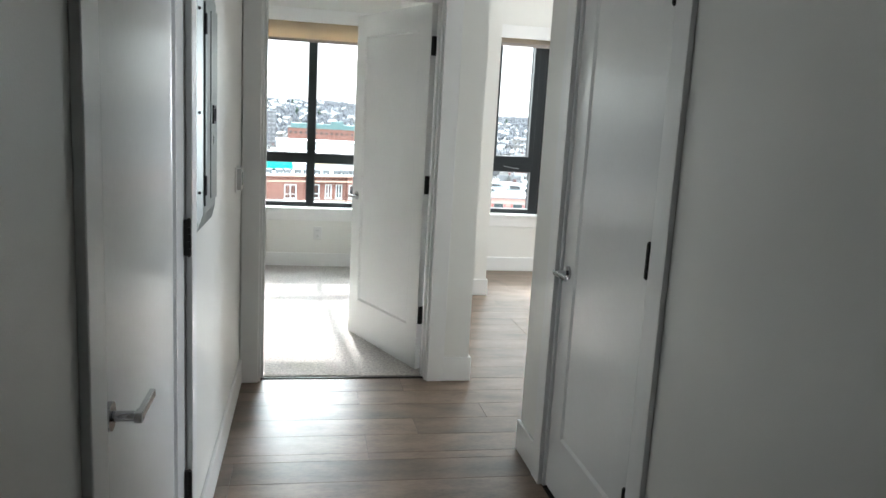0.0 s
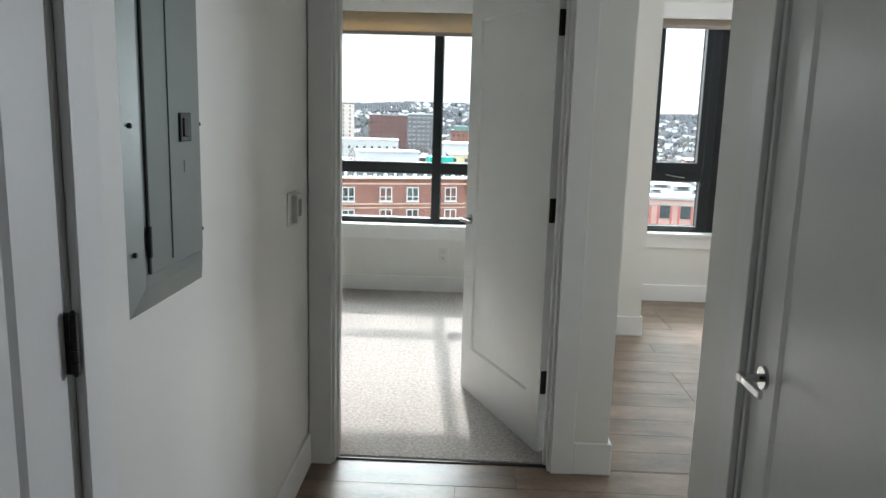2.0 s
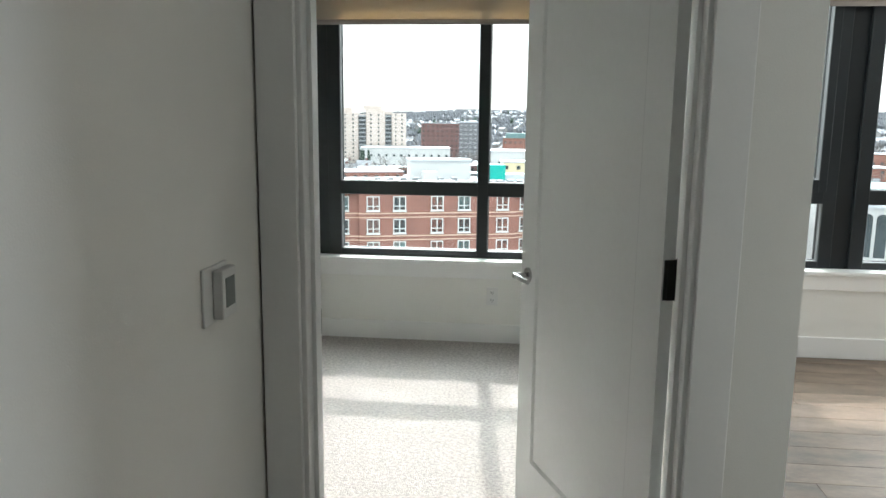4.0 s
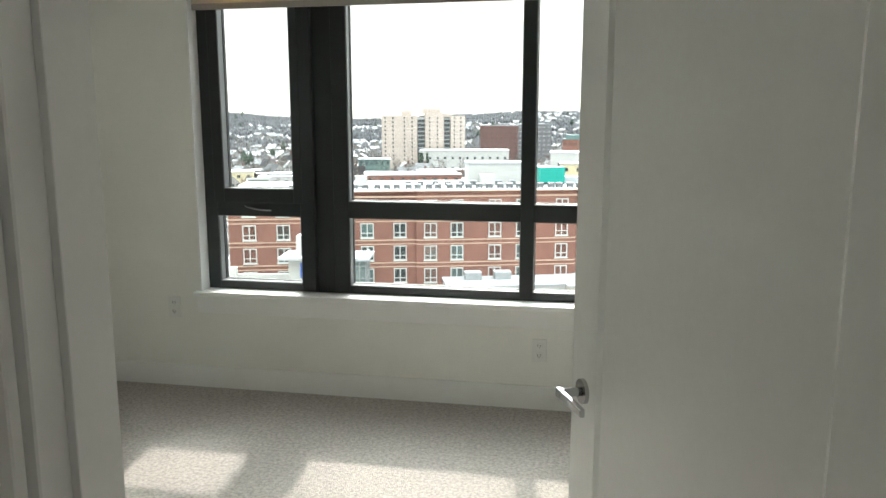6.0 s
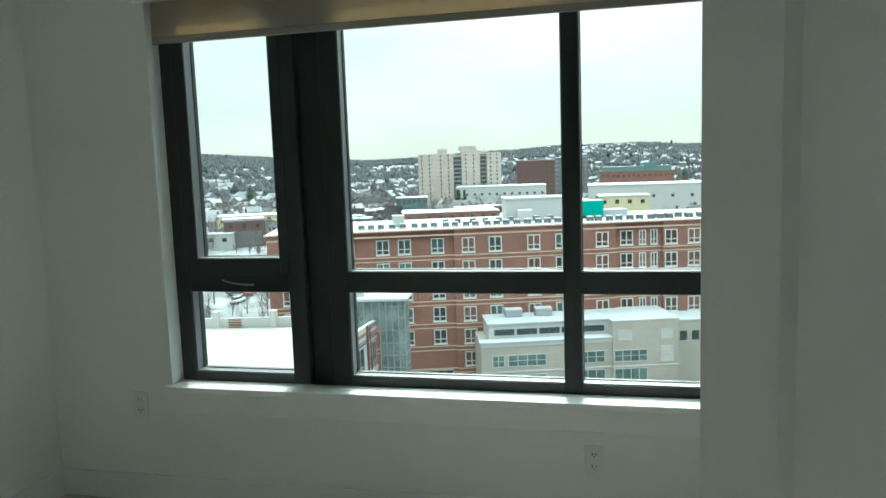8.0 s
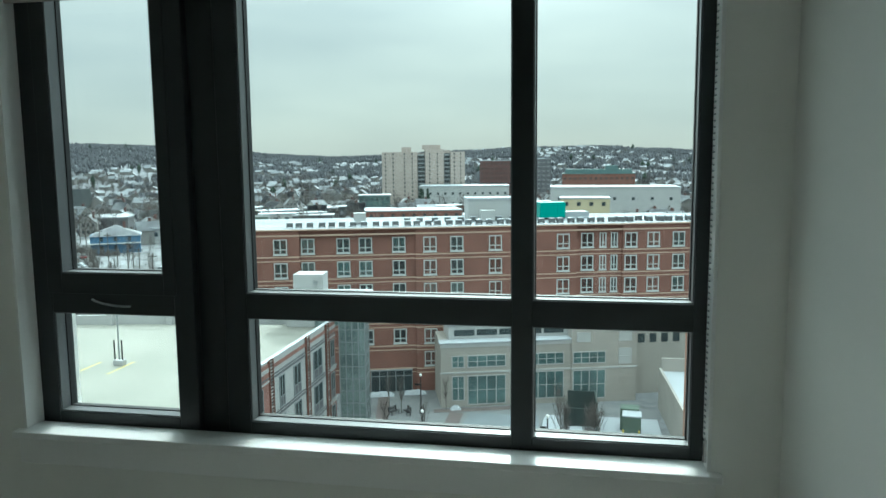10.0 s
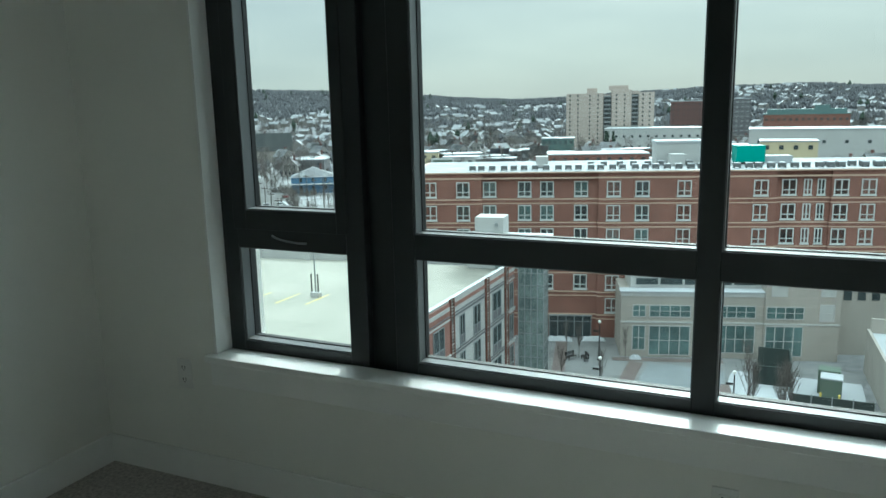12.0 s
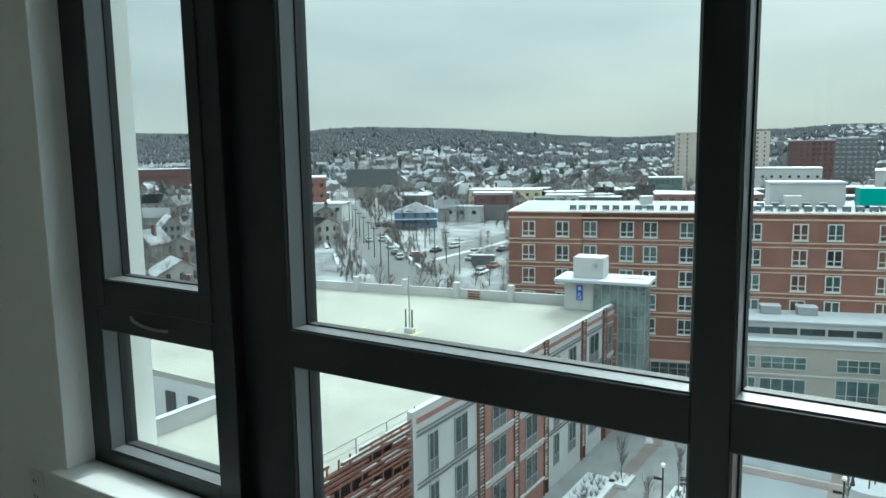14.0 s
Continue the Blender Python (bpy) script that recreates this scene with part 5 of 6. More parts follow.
for k in range(3):
    for x in (-12.8, -9.8, -7.0):
        part("window", boxes((x - 1.0, -0.1, 3.6 + 4.4 * k, x + 1.0, 0.1, 5.8 + 4.4 * k)), DARKGLASS, flats)
far_block("long_brick_school", -495, 350, 52, 48, 16, 16, BRICK_DARK, "long brick school on the slope", 2, 16)
far_block("glass_hall", -126, 418, 14, 18, 14, 11, TEALGLASS, "long low hall with glazed roof", 1, 6)
far_block("low_shops", -96, 330, 18, 44, 20, 8, BRICK, "low brick shops with snowy roof", 1, 9)
far_block("low_shops", -190, 330, 22, 36, 18, 8, YELLOW, "low pale shops with snowy roof", 1, 8)
far_block("low_shops", -84, 262, 20, 24, 16, 7.5, BRICK_DARK, "low dark shops with snowy roof", 1, 5)
store = far_block("stone_store", 28, 143, -5, 19, 34, 16.6, PINKSTONE, "pinkish stone store with a snowy flat roof", 1, 5, ww=1.8, wh=2.4)
part("lower_facing", boxes((-0.06, -0.1, 0, 19.06, 0.0, 11.6)), STONE, store, "cream stone lower storey")
part("string_course", boxes((-0.1, -0.14, 15.4, 19.1, 0.0, 15.8)), STONE, store)
for k in range(5):
    x = 19 * (k + 0.5) / 5
    for s in (-1.35, 1.05):
        part("pilaster", boxes((x + s, -0.2, 11.4, x + s + 0.3, 0, 15.4)), RAIL_RED, store, "faded red pilaster")
for x, y, w, d, h in ((3, 9, 3.2, 2, 1.0), (7.5, 6, 2.2, 2, 0.8), (13, 12, 3.6, 2.4, 1.1), (15.5, 6.5, 2.0, 1.6, 1.0), (9, 17, 4.4, 2.2, 0.9)):
    u = thing("rooftop_unit", store.matrix_basis @ pose(x, y, 17.1), "grey ventilation unit on the store roof", "rooftop unit", group="store roof units")
    part("case", boxes((0, 0, 0.15, w, d, h), soft=0.05), STEEL, u)
    part("feet", boxes((0.1, 0.1, 0, 0.3, d - 0.1, 0.15), (w - 0.3, 0.1, 0, w - 0.1, d - 0.1, 0.15)), IRON_SHADE, u)
    part("grille", boxes((w * 0.2, -0.03, 0.3, w * 0.8, 0, h - 0.15)), SLOT, u)
teal = plain_box("rooftop_housing", store.matrix_basis @ pose(2, 27, 17.1), (6, 5, 3.6), TEALPALE, "pale teal stair housing on the store roof", "rooftop housing")
arc = far_block("arcade_building", 53.5, 136, -24, 11, 6, 17.6, PRECAST, "white building with tall arched bays", 1, 0)
bm = bmesh.new()
prof = [(-0.85, 0.0), (0.85, 0.0)] + [(0.85 * math.cos(math.pi * k / 10), 6.6 + 0.85 * math.sin(math.pi * k / 10)) for k in range(11)]
f = bm.faces.new([bm.verts.new((x, -0.02, z)) for x, z in prof])
bay = mesh_of("window", bm, DARKGLASS)
bm = bmesh.new()
outer = [(x * 1.2, z) for x, z in prof[2:]]
for (x0, z0), (x1, z1), (u0, w0), (u1, w1) in zip(prof[2:], prof[3:], outer, outer[1:]):
    bm.faces.new([bm.verts.new(v) for v in ((x0, -0.3, z0), (x1, -0.3, z1), (u1, -0.3, w1 + 0.15), (u0, -0.3, w0 + 0.15))])
    bm.faces.new([bm.verts.new(v) for v in ((x0, -0.3, z0), (x1, -0.3, z1), (x1, 0, z1), (x0, 0, z0))])
for s in (-1, 1):
    box(bm, min(s * 0.85, s * 1.05), -0.3, 0, max(s * 0.85, s * 1.05), 0, 6.6)
rim = mesh_of("arch_rim", bm, PRECAST)
for k in range(5):
    b = part("window", bay, None, arc)
    b.location = (1.1 + 2.2 * k, -0.02, 9.2)
    part("arch_rim", rim, None, b)
far_block("low_wing", 64, 131, -24, 40, 20, 15.2, PRECAST, "white low wing beside the arcade with a snowy roof", 1, 4)
far_block("brick_mill", 190, 480, -20, 40, 20, 15, BRICK, "long red brick mill with a snowy roof", 2, 9)
far_block("arcade_roof_garden", 52, 146, -24, 40, 40, 18.4, PRECAST, "low building with a pale green roof", 1, 2, roof=GREENROOF)
strip("parking_lot", [(30, 196), (150, 178)], 40, GZ + 0.07, ASPHALT, "wet asphalt car park with slush", "car park")
tarp = bmesh.new()
bmesh.ops.create_cone(tarp, cap_ends=True, segments=10, radius1=2.2, radius2=0.5, depth=2.6)
for v in tarp.verts:
    v.co.x += 0.3 * noise.noise(v.co)
bt = part("blue_tarp", tarp, BLUEH, None)
bt.matrix_basis = pose(57, 152, GZ + 18.9 + 1.3)
tagged(bt, "bright blue tarpaulin over a roof stack", "tarpaulin")
far_block("low_shops", 80, 260, -10, 50, 24, 9, STEEL, "low grey stores with snowy roof", 1, 9)
far_block("low_shops", 120, 420, -10, 70, 24, 10, BRICK, "low brick stores with snowy roof", 1, 9)
mr = random.Random(77)
for k in range(46):
    a, d = radians(mr.uniform(2, 44)), mr.uniform(275, 440)
    x, y = -math.sin(a) * d, math.cos(a) * d
    w, dp, h = mr.uniform(10, 26), mr.uniform(8, 14), mr.uniform(3.4, 7.5)
    if (x > -96 and y < 210) or abs(x + 108 - (y - 148) * 0) < 22 and y < 310 or abs((x + 130) + (y - 178) * 0.943) < 26:
        continue
    far_block("low_shops", x, y, mr.choice((14, 22, 40)), w, dp, h, mr.choice((BRICK, BRICK_DARK, YELLOW, GREYPANEL, PRECAST, SLATE_SHADE)), "low flat-roofed commercial building under snow", 1, int(w / 4), ww=1.8, wh=1.6)
for x, y, r, n in ((-101, 158, 134, 9), (-121, 150, 134, 9), (-131, 189, 134, 10), (-150, 178, 134, 10)):
    fe = thing("roadside_fence", pose(x, y, GZ + 0.05, 0, 0, r), "dark metal railing beside the snowy avenue", "fence", group="avenue railings")
    part("rail", boxes((0, -0.04, 1.0, 3 * n, 0.04, 1.1), (0, -0.03, 0.35, 3 * n, 0.03, 0.42)), IRON_SHADE, fe)
    for q in range(n + 1):
        part("post", boxes((3 * q - 0.06, -0.06, 0, 3 * q + 0.06, 0.06, 1.2)), IRON_SHADE, fe)
    bank = part("snow_bank", boxes((0, 0.5, 0, 3 * n, 1.7, 0.5), soft=0.2), SNOW)
    bank.matrix_basis = pose(x, y, GZ + 0.05, 0, 0, r)
    tagged(bank, "ploughed snow bank along the avenue", "snow bank", kind="structure")
bb = thing("billboard", pose(-111.7, 240.6, GZ, 0, 0, 20), "white-framed roadside billboard on posts", "billboard")
part("panel", boxes((0, 0, 9, 8, 0.4, 13)), WFRAME, bb)
part("poster", boxes((0.6, -0.06, 9.6, 7.4, 0, 12.4)), UTIL, bb)
part("post", boxes((1.5, 0, 0, 1.9, 0.4, 9)), STEEL, bb)
part("post", boxes((6.1, 0, 0, 6.5, 0.4, 9)), STEEL, bb)


# houses
def house(name, m, w, d, h, roof_h, wall, label, group="", hip=0.0):
    """Gabled house with a snowy roof, eaves, chimney and window parts."""
    root = thing(name, m, label, "house", group=group)
    bm = bmesh.new()
    box(bm, -w / 2, -d / 2, 0, w / 2, d / 2, h)
    for y in (-d / 2, d / 2) if not hip else ():
        bm.faces.new([bm.verts.new(v) for v in ((-w / 2, y, h), (w / 2, y, h), (0, y, h + roof_h))])
    part("wall", bm, wall, root)
    bm = bmesh.new()
    for s in (-1, 1):
        q = [bm.verts.new(v) for v in ((s * (w / 2 + 0.5), -d / 2 - 0.5, h - 0.3), (s * (w / 2 + 0.5), d / 2 + 0.5, h - 0.3), (0, d / 2 + 0.5 - hip, h + roof_h), (0, -d / 2 - 0.5 + hip, h + roof_h))]
        bm.faces.new(q)
        if hip:
            e = s * (d / 2 + 0.5)
            bm.faces.new([bm.verts.new(v) for v in ((-w / 2 - 0.5, e, h - 0.3), (w / 2 + 0.5, e, h - 0.3), (0, e - s * hip, h + roof_h))])
    bmesh.ops.solidify(bm, geom=bm.faces[:], thickness=0.4)
    r = part("roof", bm, ROOFSNOW, root, "snow-covered gabled roof")
    part("chimney", boxes((w * 0.15, -0.5, h + roof_h * 0.4, w * 0.15 + 0.9, 0.5, h + roof_h + 1.2)), BRICK_DARK, r)
    me = mesh_of("window", boxes((-0.5, -0.08, 0, 0.5, 0.08, 1.5)), DARKGLASS)
    for z in ((1.2, 4.2) if h > 5 else (1.2,)):
        for x in (-w * 0.28, 0, w * 0.28):
            o = part("window", me, None, root)
            o.location = (x, -d / 2, z)
    return root


hr = random.Random(21)
protos = [house("house", pose(0, 0, 0), w, d, h, rh, SIDING, "pale wooden house with a snow-covered roof", "town houses") for w, d, h, rh in ((7.5, 10, 5.6, 3.2), (7, 9, 5.4, 3.8), (10, 8, 5.8, 2.6))]
spots = []
BLOCKED = [(-139, 520, 60), (-65, 600, 55), (15, 562, 50), (-75, 500, 45), (15, 400, 50), (0, 300, 20), (-145, 275, 18), (-216, 245, 20), (-214, 204, 22), (-146, 152, 24), (-476, 370, 40), (-118, 420, 16), (-75, 335, 34), (-172, 336, 26), (-75, 268, 18), (50, 145, 20), (75, 120, 30), (105, 260, 34), (155, 420, 44), (-162, 242, 16), (-284, 372, 26), (-15, 105, 70), (-112, 152, 48), (-150, 232, 30), (-122, 215, 26)]


def on_road(x, y, m=9):
    for (ax, ay), (bx, by) in (((-92, 138), (-130, 178)), ((-130, 178), (-262, 318)), ((-107, 148), (-110, 300)), ((-262, 318), (-420, 480))):
        d = Vector((bx - ax, by - ay))
        k = max(0, min(1, Vector((x - ax, y - ay)).dot(d) / d.length_squared))
        if (Vector((x, y)) - Vector((ax, ay)) - d * k).length < m + 6:
            return True
    return False


tries = 0
while len(spots) < 270 and tries < 12000:
    tries += 1
    a, d = radians(hr.uniform(-32, 68)), hr.uniform(150, 620) if hr.random() < 0.8 else hr.uniform(130, 300)
    x, y = -math.sin(a) * d, math.cos(a) * d
    if on_road(x, y) or any((x - bx) ** 2 + (y - by) ** 2 < br * br for bx, by, br in BLOCKED) or any((x - sx) ** 2 + (y - sy) ** 2 < 170 for sx, sy in spots):
        continue
    if y < 120 and x > -85:
        continue
    spots.append((x, y))
for k, (x, y) in enumerate(spots):
    m = pose(x, y, terrain_z(x, y) - 0.1, 0, 0, hr.choice((20, 40, 110, 65, 130)) + hr.uniform(-8, 8))
    if k < 3:
        protos[k].matrix_basis = m
    else:
        copy_thing(protos[k % 3], m)
blue = house("blue_house", pose(-162, 242, GZ, 0, 0, 32), 16, 12, 6.2, 3.2, BLUEH, "bright blue wooden house with a snowy hipped roof", hip=5.0)
part("porch", boxes((-8.2, -7.6, 3.3, 8.2, -6, 3.6)), WFRAME, blue)
yh = house("yellow_house", pose(-143, 144, GZ, 0, 0, 45), 6.5, 9, 7.0, 3.0, YELLOW, "yellow wooden house with a snowy gable roof")
ch = house("church", pose(-284, 372, GZ, 0, 0, 130), 18, 30, 7, 10, STONE, "stone church with a steep dark slate roof")
for o in ch.children:
    if o.name.startswith("roof"):
        o.data.materials[0] = SLATE_SHADE


def scatter_mesh(name, verts, faces, material, label, category):
    me = bpy.data.meshes.new(name)
    me.from_pydata(verts, [], faces)
    me.materials.append(material)
    return tagged(new(name, me), label, category, kind="stuff")


# far houses on the slopes
wv, wf, rv, rf = [], [], [], []
for k in range(1900):
    a, d = radians(hr.uniform(-36, 70)), 540 + 1060 * hr.random() ** 1.25
    if noise.noise(Vector((math.degrees(a) * 0.09, d * 0.004, 3))) < -0.18:
        continue
    x, y = -math.sin(a) * d, math.cos(a) * d
    if d > 860 + 700 * math.exp(-((math.degrees(a) - 2) / 24) ** 2) or any((x - bx) ** 2 + (y - by) ** 2 < br * br for bx, by, br in BLOCKED):
        continue
    z = terrain_z(x, y) - 0.5
    w, dd, h, rh, r = hr.uniform(3, 5.5), hr.uniform(3, 5), hr.uniform(3.5, 6), hr.uniform(1.5, 3.2), hr.uniform(0, 3.14)
    c, s = math.cos(r), math.sin(r)

    def q(px, py, pz):
        return (x + c * px - s * py, y + s * px + c * py, z + pz)
    i = len(wv)
    wv += [q(-w, -dd, 0), q(w, -dd, 0), q(w, dd, 0), q(-w, dd, 0), q(-w, -dd, h), q(w, -dd, h), q(w, dd, h), q(-w, dd, h), q(-w, 0, h + rh), q(w, 0, h + rh)]
    wf += [(i, i + 1, i + 5, i + 4), (i + 1, i + 2, i + 6, i + 9, i + 5), (i + 2, i + 3, i + 7, i + 6), (i + 3, i, i + 4, i + 8, i + 7)]
    j = len(rv)
    rv += [q(-w - .4, -dd - .5, h - .2), q(w + .4, -dd - .5, h - .2), q(w + .4, 0, h + rh + .2), q(-w - .4, 0, h + rh + .2), q(-w - .4, dd + .5, h - .2), q(w + .4, dd + .5, h - .2)]
    rf += [(j, j + 1, j + 2, j + 3), (j + 3, j + 2, j + 5, j + 4)]
scatter_mesh("far_house_walls", wv, wf, SIDING, "pale walls of many small far houses", "houses")
scatter_mesh("far_house_roofs", rv, rf, FARSNOW, "snowy roofs of many small far houses", "houses")


# woods: ragged clumps of bare crowns, with some evergreens
def clump_field(count, seed, dmin, dmax, hmin, hmax, spread, keep):
    r = random.Random(seed)
    v, f = [], []
    for k in range(count):
        a, d = radians(r.uniform(-38, 72)), dmin + (dmax - dmin) * r.random() ** 0.75
        x, y = -math.sin(a) * d, math.cos(a) * d
        if not keep(x, y, d) or any((x - bx) ** 2 + (y - by) ** 2 < br * br for bx, by, br in BLOCKED):
            continue
        z, h = terrain_z(x, y), r.uniform(hmin, hmax)
        n = 5
        i = len(v)
        prof = ((0.0, 0.5), (0.55, 1.0))
        for zz, rr in prof:
            for j in range(n):
                t = 6.283 * j / n + zz * 2
                q = h * spread * rr * r.uniform(0.6, 1.25)
                v.append((x + math.cos(t) * q, y + math.sin(t) * q, z + h * (zz + r.uniform(-0.07, 0.07))))
        v.append((x, y, z + h * r.uniform(0.95, 1.1)))
        for j in range(n):
            f.append((i + j, i + (j + 1) % n, i + n + (j + 1) % n, i + n + j))
        for j in range(n):
            f.append((i + n + j, i + n + (j + 1) % n, i + 2 * n))
    return v, f


scatter_mesh("far_woods", *clump_field(62000, 8, 600, 1800, 4.0, 8.0, 0.27, lambda x, y, d: noise.noise(Vector((x, y, 0)) / 110) > -0.20 + 0.16 * (d < 950) or d > 900 + 700 * math.exp(-((math.degrees(math.atan2(-x, y)) - 2) / 24) ** 2)), WOODS, "grey-brown bare woods on the far hills", "woods")
scatter_mesh("far_evergreens", *clump_field(420, 9, 480, 1600, 9, 15, 0.24, lambda x, y, d: noise.noise(Vector((x, y, 40)) / 140) > 0.05), PINE, "dark evergreens among the far houses", "woods")
scatter_mesh("town_shrubs", *clump_field(2600, 10, 340, 680, 2.5, 6, 0.42, lambda x, y, d: not on_road(x, y, 4) and not (y < 125 and x > -85)), WOODS, "bare scrub and small trees between the town houses", "woods")

def twig_field(spots, seed, twigs, thick):
    """Bare winter trees as many tapered twigs rising from each trunk; spots are (x, y, z, height)."""
    r = random.Random(seed)
    v, f = [], []

    def spike(a, b, w):
        i = len(v)
        v.extend(((a[0] - w, a[1], a[2]), (a[0] + w * 0.5, a[1] + w * 0.87, a[2]), (a[0] + w * 0.5, a[1] - w * 0.87, a[2]), b))
        f.extend(((i, i + 1, i + 3), (i + 1, i + 2, i + 3), (i + 2, i, i + 3)))
    for x, y, z, h in spots:
        spike((x, y, z), (x + r.uniform(-0.05, 0.05) * h, y, z + h), 0.012 * h + 0.04)
        wide = r.uniform(0.7, 1.25)
        for k in range(twigs):
            t = r.uniform(0.08, 0.85)
            a = r.uniform(0, 6.283)
            l = h * r.uniform(0.14, 0.36) * (1.15 - 0.6 * t) * wide
            o = h * 0.22 * r.random() * wide * (1 if k % 2 else 0.2)
            p = (x + math.cos(a) * o, y + math.sin(a) * o, z + t * h)
            b = a + r.uniform(-0.8, 0.8)
            spike(p, (p[0] + math.cos(b) * l * 0.75, p[1] + math.sin(b) * l * 0.75, p[2] + l * r.uniform(0.5, 1.1)), thick * (0.5 + r.random()))
    return v, f


def free(x, y, m):
    return not on_road(x, y, m) and not (y < 125 and x > -85) and not any((x - bx) ** 2 + (y - by) ** 2 < (br * 0.62) ** 2 for bx, by, br in BLOCKED)


tr = random.Random(51)
near_spots, mid_spots = [], []
while len(near_spots) < 900:
    a, d = radians(tr.uniform(-30, 66)), tr.uniform(150, 330)
    x, y = -math.sin(a) * d, math.cos(a) * d
    if free(x, y, 0) and noise.noise(Vector((x, y, 7)) / 42) > -0.22:
        near_spots.append((x, y, terrain_z(x, y) - 0.1, tr.uniform(4.5, 10.5)))
while len(mid_spots) < 2600:
    a, d = radians(tr.uniform(-34, 68)), 320 + 560 * tr.random() ** 0.9
    x, y = -math.sin(a) * d, math.cos(a) * d
    if free(x, y, 0) and noise.noise(Vector((x, y, 9)) / 70) > -0.25:
        mid_spots.append((x, y, terrain_z(x, y) - 0.1, tr.uniform(5, 13)))
scatter_mesh("street_trees", *twig_field(near_spots, 61, 90, 0.055), TWIG, "bare grey-brown trees between the nearer houses", "trees")
scatter_mesh("town_trees", *twig_field(mid_spots, 62, 42, 0.16), TWIG, "bare grey-brown trees across the town", "trees")
hedge = []
for (ax, ay), (bx, by), n in (((-96, 152), (-128, 188), 60), ((-128, 188), (-252, 320), 120), ((-108, 138), (-136, 168), 50), ((-136, 168), (-268, 306), 110), ((-150, 228), (-176, 236), 70), ((-146, 150), (-176, 172), 90), ((-160, 176), (-196, 214), 110)):
    for k in range(n):
        q = tr.random()
        hedge.append((ax + (bx - ax) * q + tr.uniform(-3, 3), ay + (by - ay) * q + tr.uniform(-3, 3), GZ, tr.uniform(1.2, 3.4)))
scatter_mesh("roadside_scrub", *twig_field(hedge, 63, 60, 0.045), TWIG, "bare roadside scrub along the avenue", "scrub")
for x, y in ((-103, 480), (-98, 478), (-101, 476)):
    pt = thing("pine_tree", pose(x, y, GZ), "dark evergreen beside the beige tower", "tree", group="tower evergreens")
    bm = bmesh.new()
    r = random.Random(int(-x))
    for k in range(60):
        z = r.uniform(1, 13)
        t = r.uniform(0, 6.28)
        l = (14 - z) * 0.27
        rod(bm, (0, 0, z), (math.cos(t) * l, math.sin(t) * l, z - 0.8), 0.9, 0.15, 5)
    part("crown", bm, PINE, pt)
    bm = bmesh.new()
    rod(bm, (0, 0, 0), (0, 0, 13), 0.3, 0.1, 6)
    part("trunk", bm, TWIG, pt)


def car(m, paint, label):
    root = thing("parked_car", m, label, "car", group="cars on the avenue")
    bm = bmesh.new()
    box(bm, -2.2, -0.9, 0.35, 2.2, 0.9, 0.95)
    soften(bm, 0.12, 2)
    part("body", bm, paint, root)
    bm = bmesh.new()
    vs = box(bm, -1.4, -0.78, 0.9, 1.2, 0.78, 1.5)
    for v in vs:
        if v.co.z > 1.2:
            v.co.x *= 0.72
            v.co.y *= 0.86
    part("cabin", bm, DARKGLASS, root, "dark car windows")
    part("roof", boxes((-0.95, -0.66, 1.48, 0.8, 0.66, 1.56), soft=0.03), SNOW, root)
    for x in (-1.35, 1.35):
        for y in (-0.9, 0.9):
            bm = bmesh.new()
            rod(bm, (x, y - 0.1, 0.33), (x, y + 0.1, 0.33), 0.33, seg=12)
            part("wheel", bm, SLOT, root)
    return root


for x, y, r, c in ((-119, 171, 134, 0), (-125, 177, 134, 1), (-134, 187, 134, 3), (-147, 200, 134, 0), (-160, 221, 134, 2), (-150, 197, 134, 0), (-176, 236, 134, 1), (-105, 188, 91, 3), (-113, 226, 91, 0), (-114, 240, 91, 1)):
    car(pose(x, y, GZ + 0.06, 0, 0, r), CARS[c], "%s car on the avenue" % ("silver", "black", "red", "white")[c])
pr = random.Random(31)
for x0, y0, x1, y1, n in ((-100, 160, -101, 215, 7), (-87, 160, -89, 170, 3), (-117, 176, -118, 250, 8)):
    for k in range(n):
        if pr.random() < 0.2:
            continue
        q = k / (n - 1)
        kind = pr.choice((0, 1, 1, 2, 3))
        car(pose(x0 + (x1 - x0) * q, y0 + (y1 - y0) * q, GZ + 0.06, 0, 0, 91 + pr.uniform(-3, 3)), CARS[kind], "%s car parked by the side street" % ("silver", "black", "red", "white")[kind])
van = thing("delivery_van", pose(-92, 170, GZ + 0.05, 0, 0, 20), "small white and purple van beside the brick block", "van")
part("body", boxes((-3, -1.1, 0.5, 3, 1.1, 3.0), soft=0.15), SLATE_SHADE, van)
part("snow_cap", boxes((-2.9, -1.0, 2.95, 2.9, 1.0, 3.15), soft=0.05), SNOW, van)
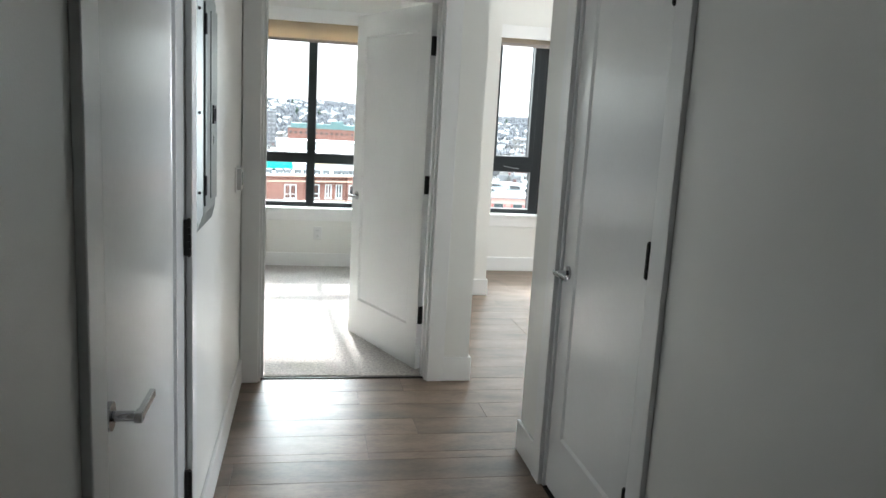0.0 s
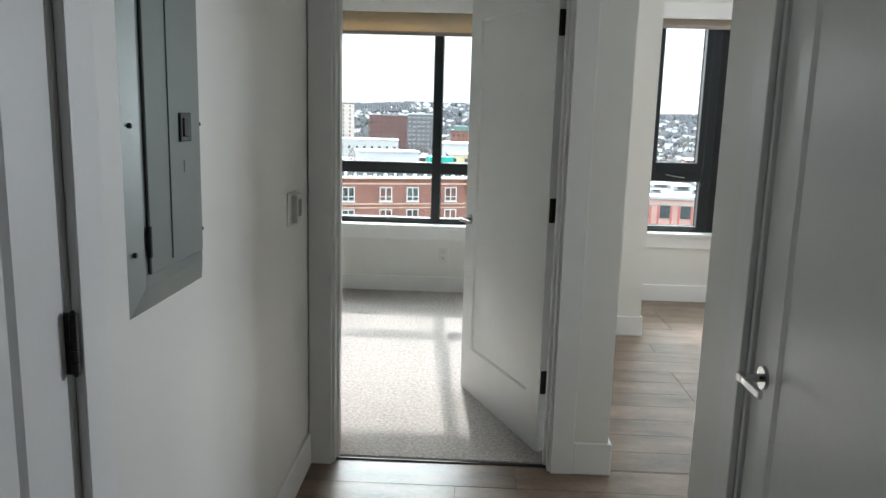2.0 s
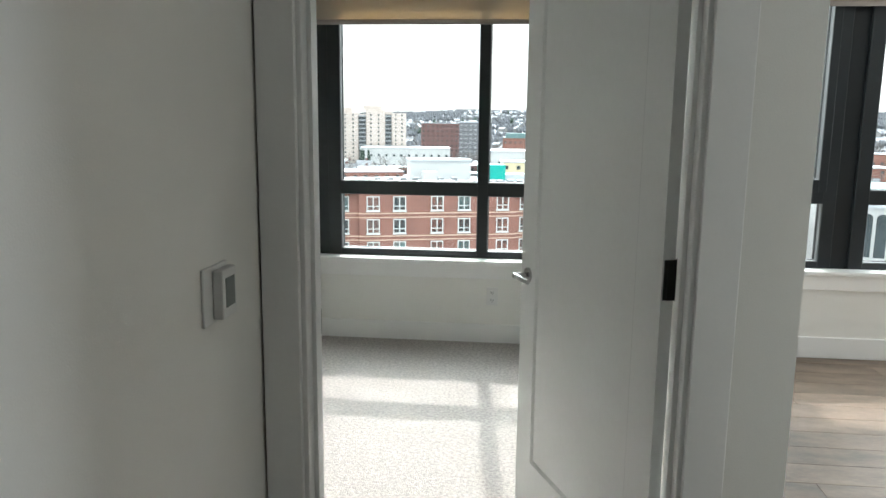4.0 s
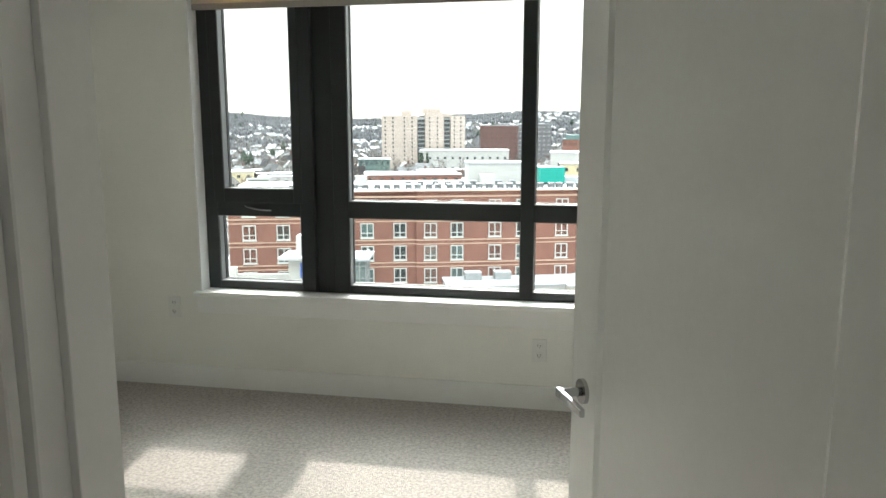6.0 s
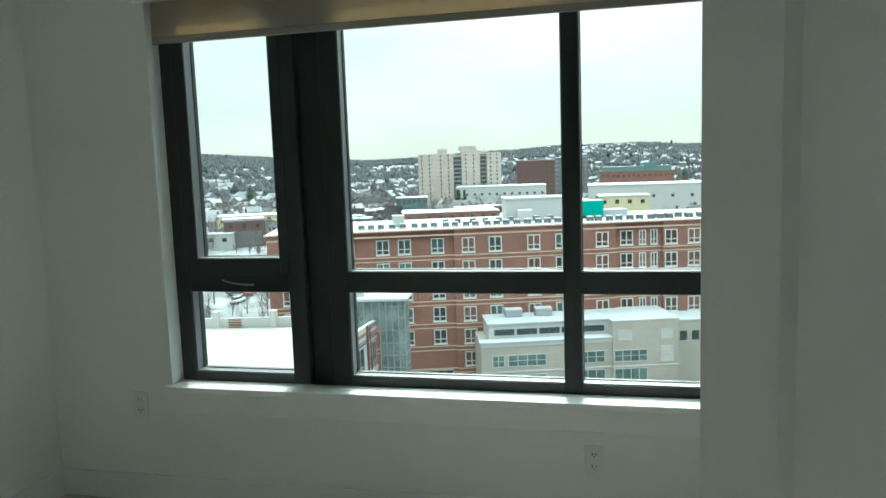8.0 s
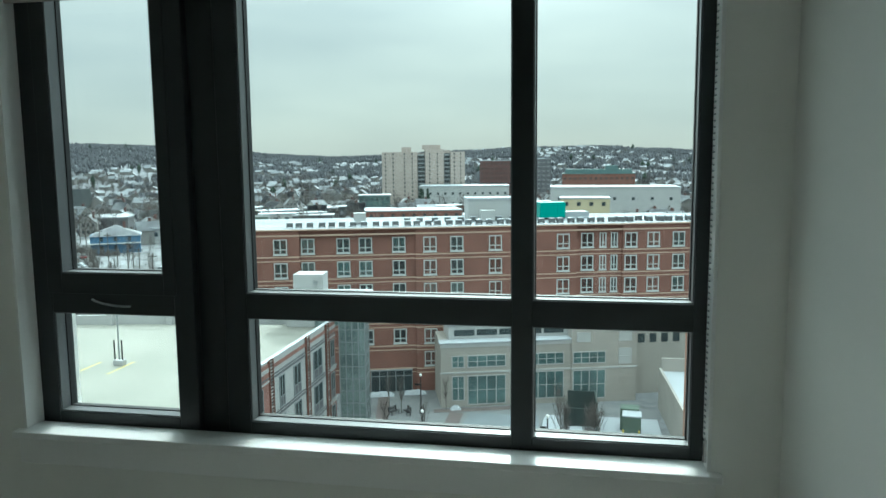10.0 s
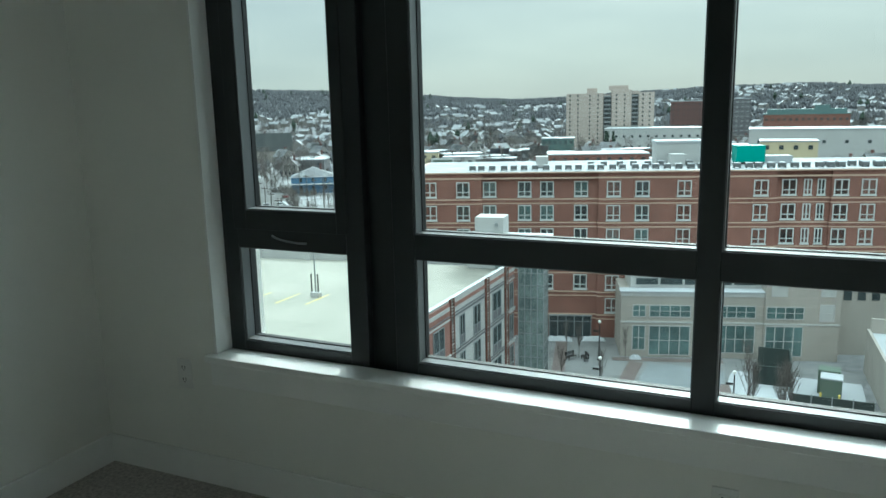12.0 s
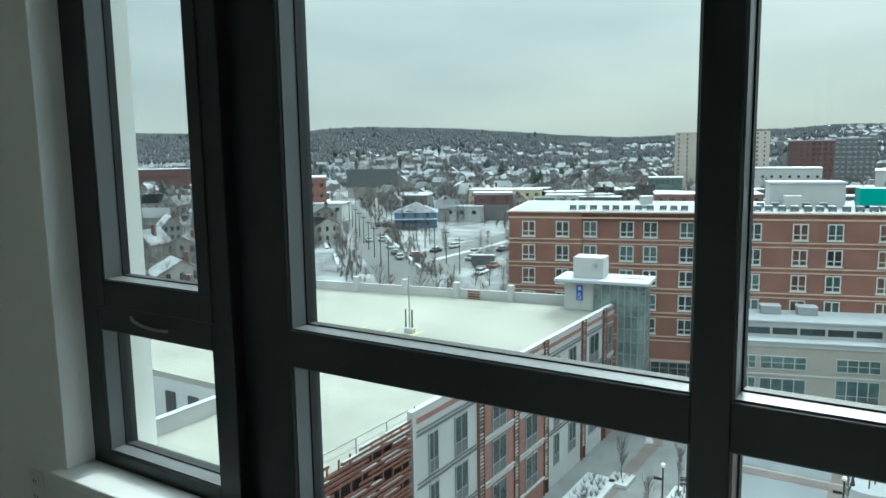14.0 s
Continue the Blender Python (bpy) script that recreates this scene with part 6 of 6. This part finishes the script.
for x in (-2, 2):
    bm = bmesh.new()
    rod(bm, (x, -1.15, 0.45), (x, 1.15, 0.45), 0.45, seg=12)
    part("wheel", bm, SLOT, van)
for k in range(14):
    x, y = -98 - 11.3 * k, 152 + 11.9 * k
    for s in (-1, 1):
        u = thing("utility_pole", pose(x + s * 6.2, y + s * 6.0, GZ), "weathered wooden utility pole with a cross-arm", "pole", group="utility poles")
        bm = bmesh.new()
        rod(bm, (0, 0, 0), (0, 0, 9), 0.16, 0.11, 6)
        part("pole", bm, TWIG, u)
        part("cross_arm", boxes((-1.2, -0.08, 8.2, 1.2, 0.08, 8.4)), TWIG, u)


# ---- floor planks ----
plank_floor = structure("floor", boxes((HX0, BACK, -0.012, HX1, DY0 + 0.035, -0.006), (HX1, RY, -0.012, LX1, DY0 + 0.035, -0.006), (DIV1, DY0 + 0.035, -0.012, LX1, WY, -0.006)), SUBFLOOR, "grey-brown wood-look plank floor laid across the hall", "floor")
PW, PL = 0.182, 1.22
rng = random.Random(4)


def plank_mesh(w, l):
    bm = boxes((0.0006, 0.0006, -0.006, l - 0.0006, w - 0.0006, 0.0), soft=0.001)
    return mesh_of("plank", bm, PLANK)


plank_cache = {}


def lay(x0, x1, y0, y1):
    y = y0
    while y < y1 - 0.01:
        w = round(min(PW, y1 - y), 3)
        x = x0 - rng.choice((0.0, 0.3, 0.5, 0.75, 0.95)) * PL
        while x < x1 - 0.01:
            a, b = max(x, x0), min(x + PL, x1)
            key = (w, round(b - a, 3))
            if key[1] > 0.02:
                if key not in plank_cache:
                    plank_cache[key] = plank_mesh(*key)
                p = new("plank", plank_cache[key])
                p.parent = plank_floor
                p.location = (a, y, 0.0)
            x += PL
        y += PW


lay(HX0, HX1, 0.2, RY)
lay(HX0, 3.6, RY, DY0 + 0.035)
lay(DIV1, 3.6, DY0 + 0.036, WY)
structure("floor_far", boxes((HX0, BACK, -0.006, HX1, 0.2, 0), (3.6, RY, -0.006, LX1, WY, 0), (1.92, BACK, -0.006, LX1, RY, 0)), PLANK, "grey-brown wood-look floor", "floor")
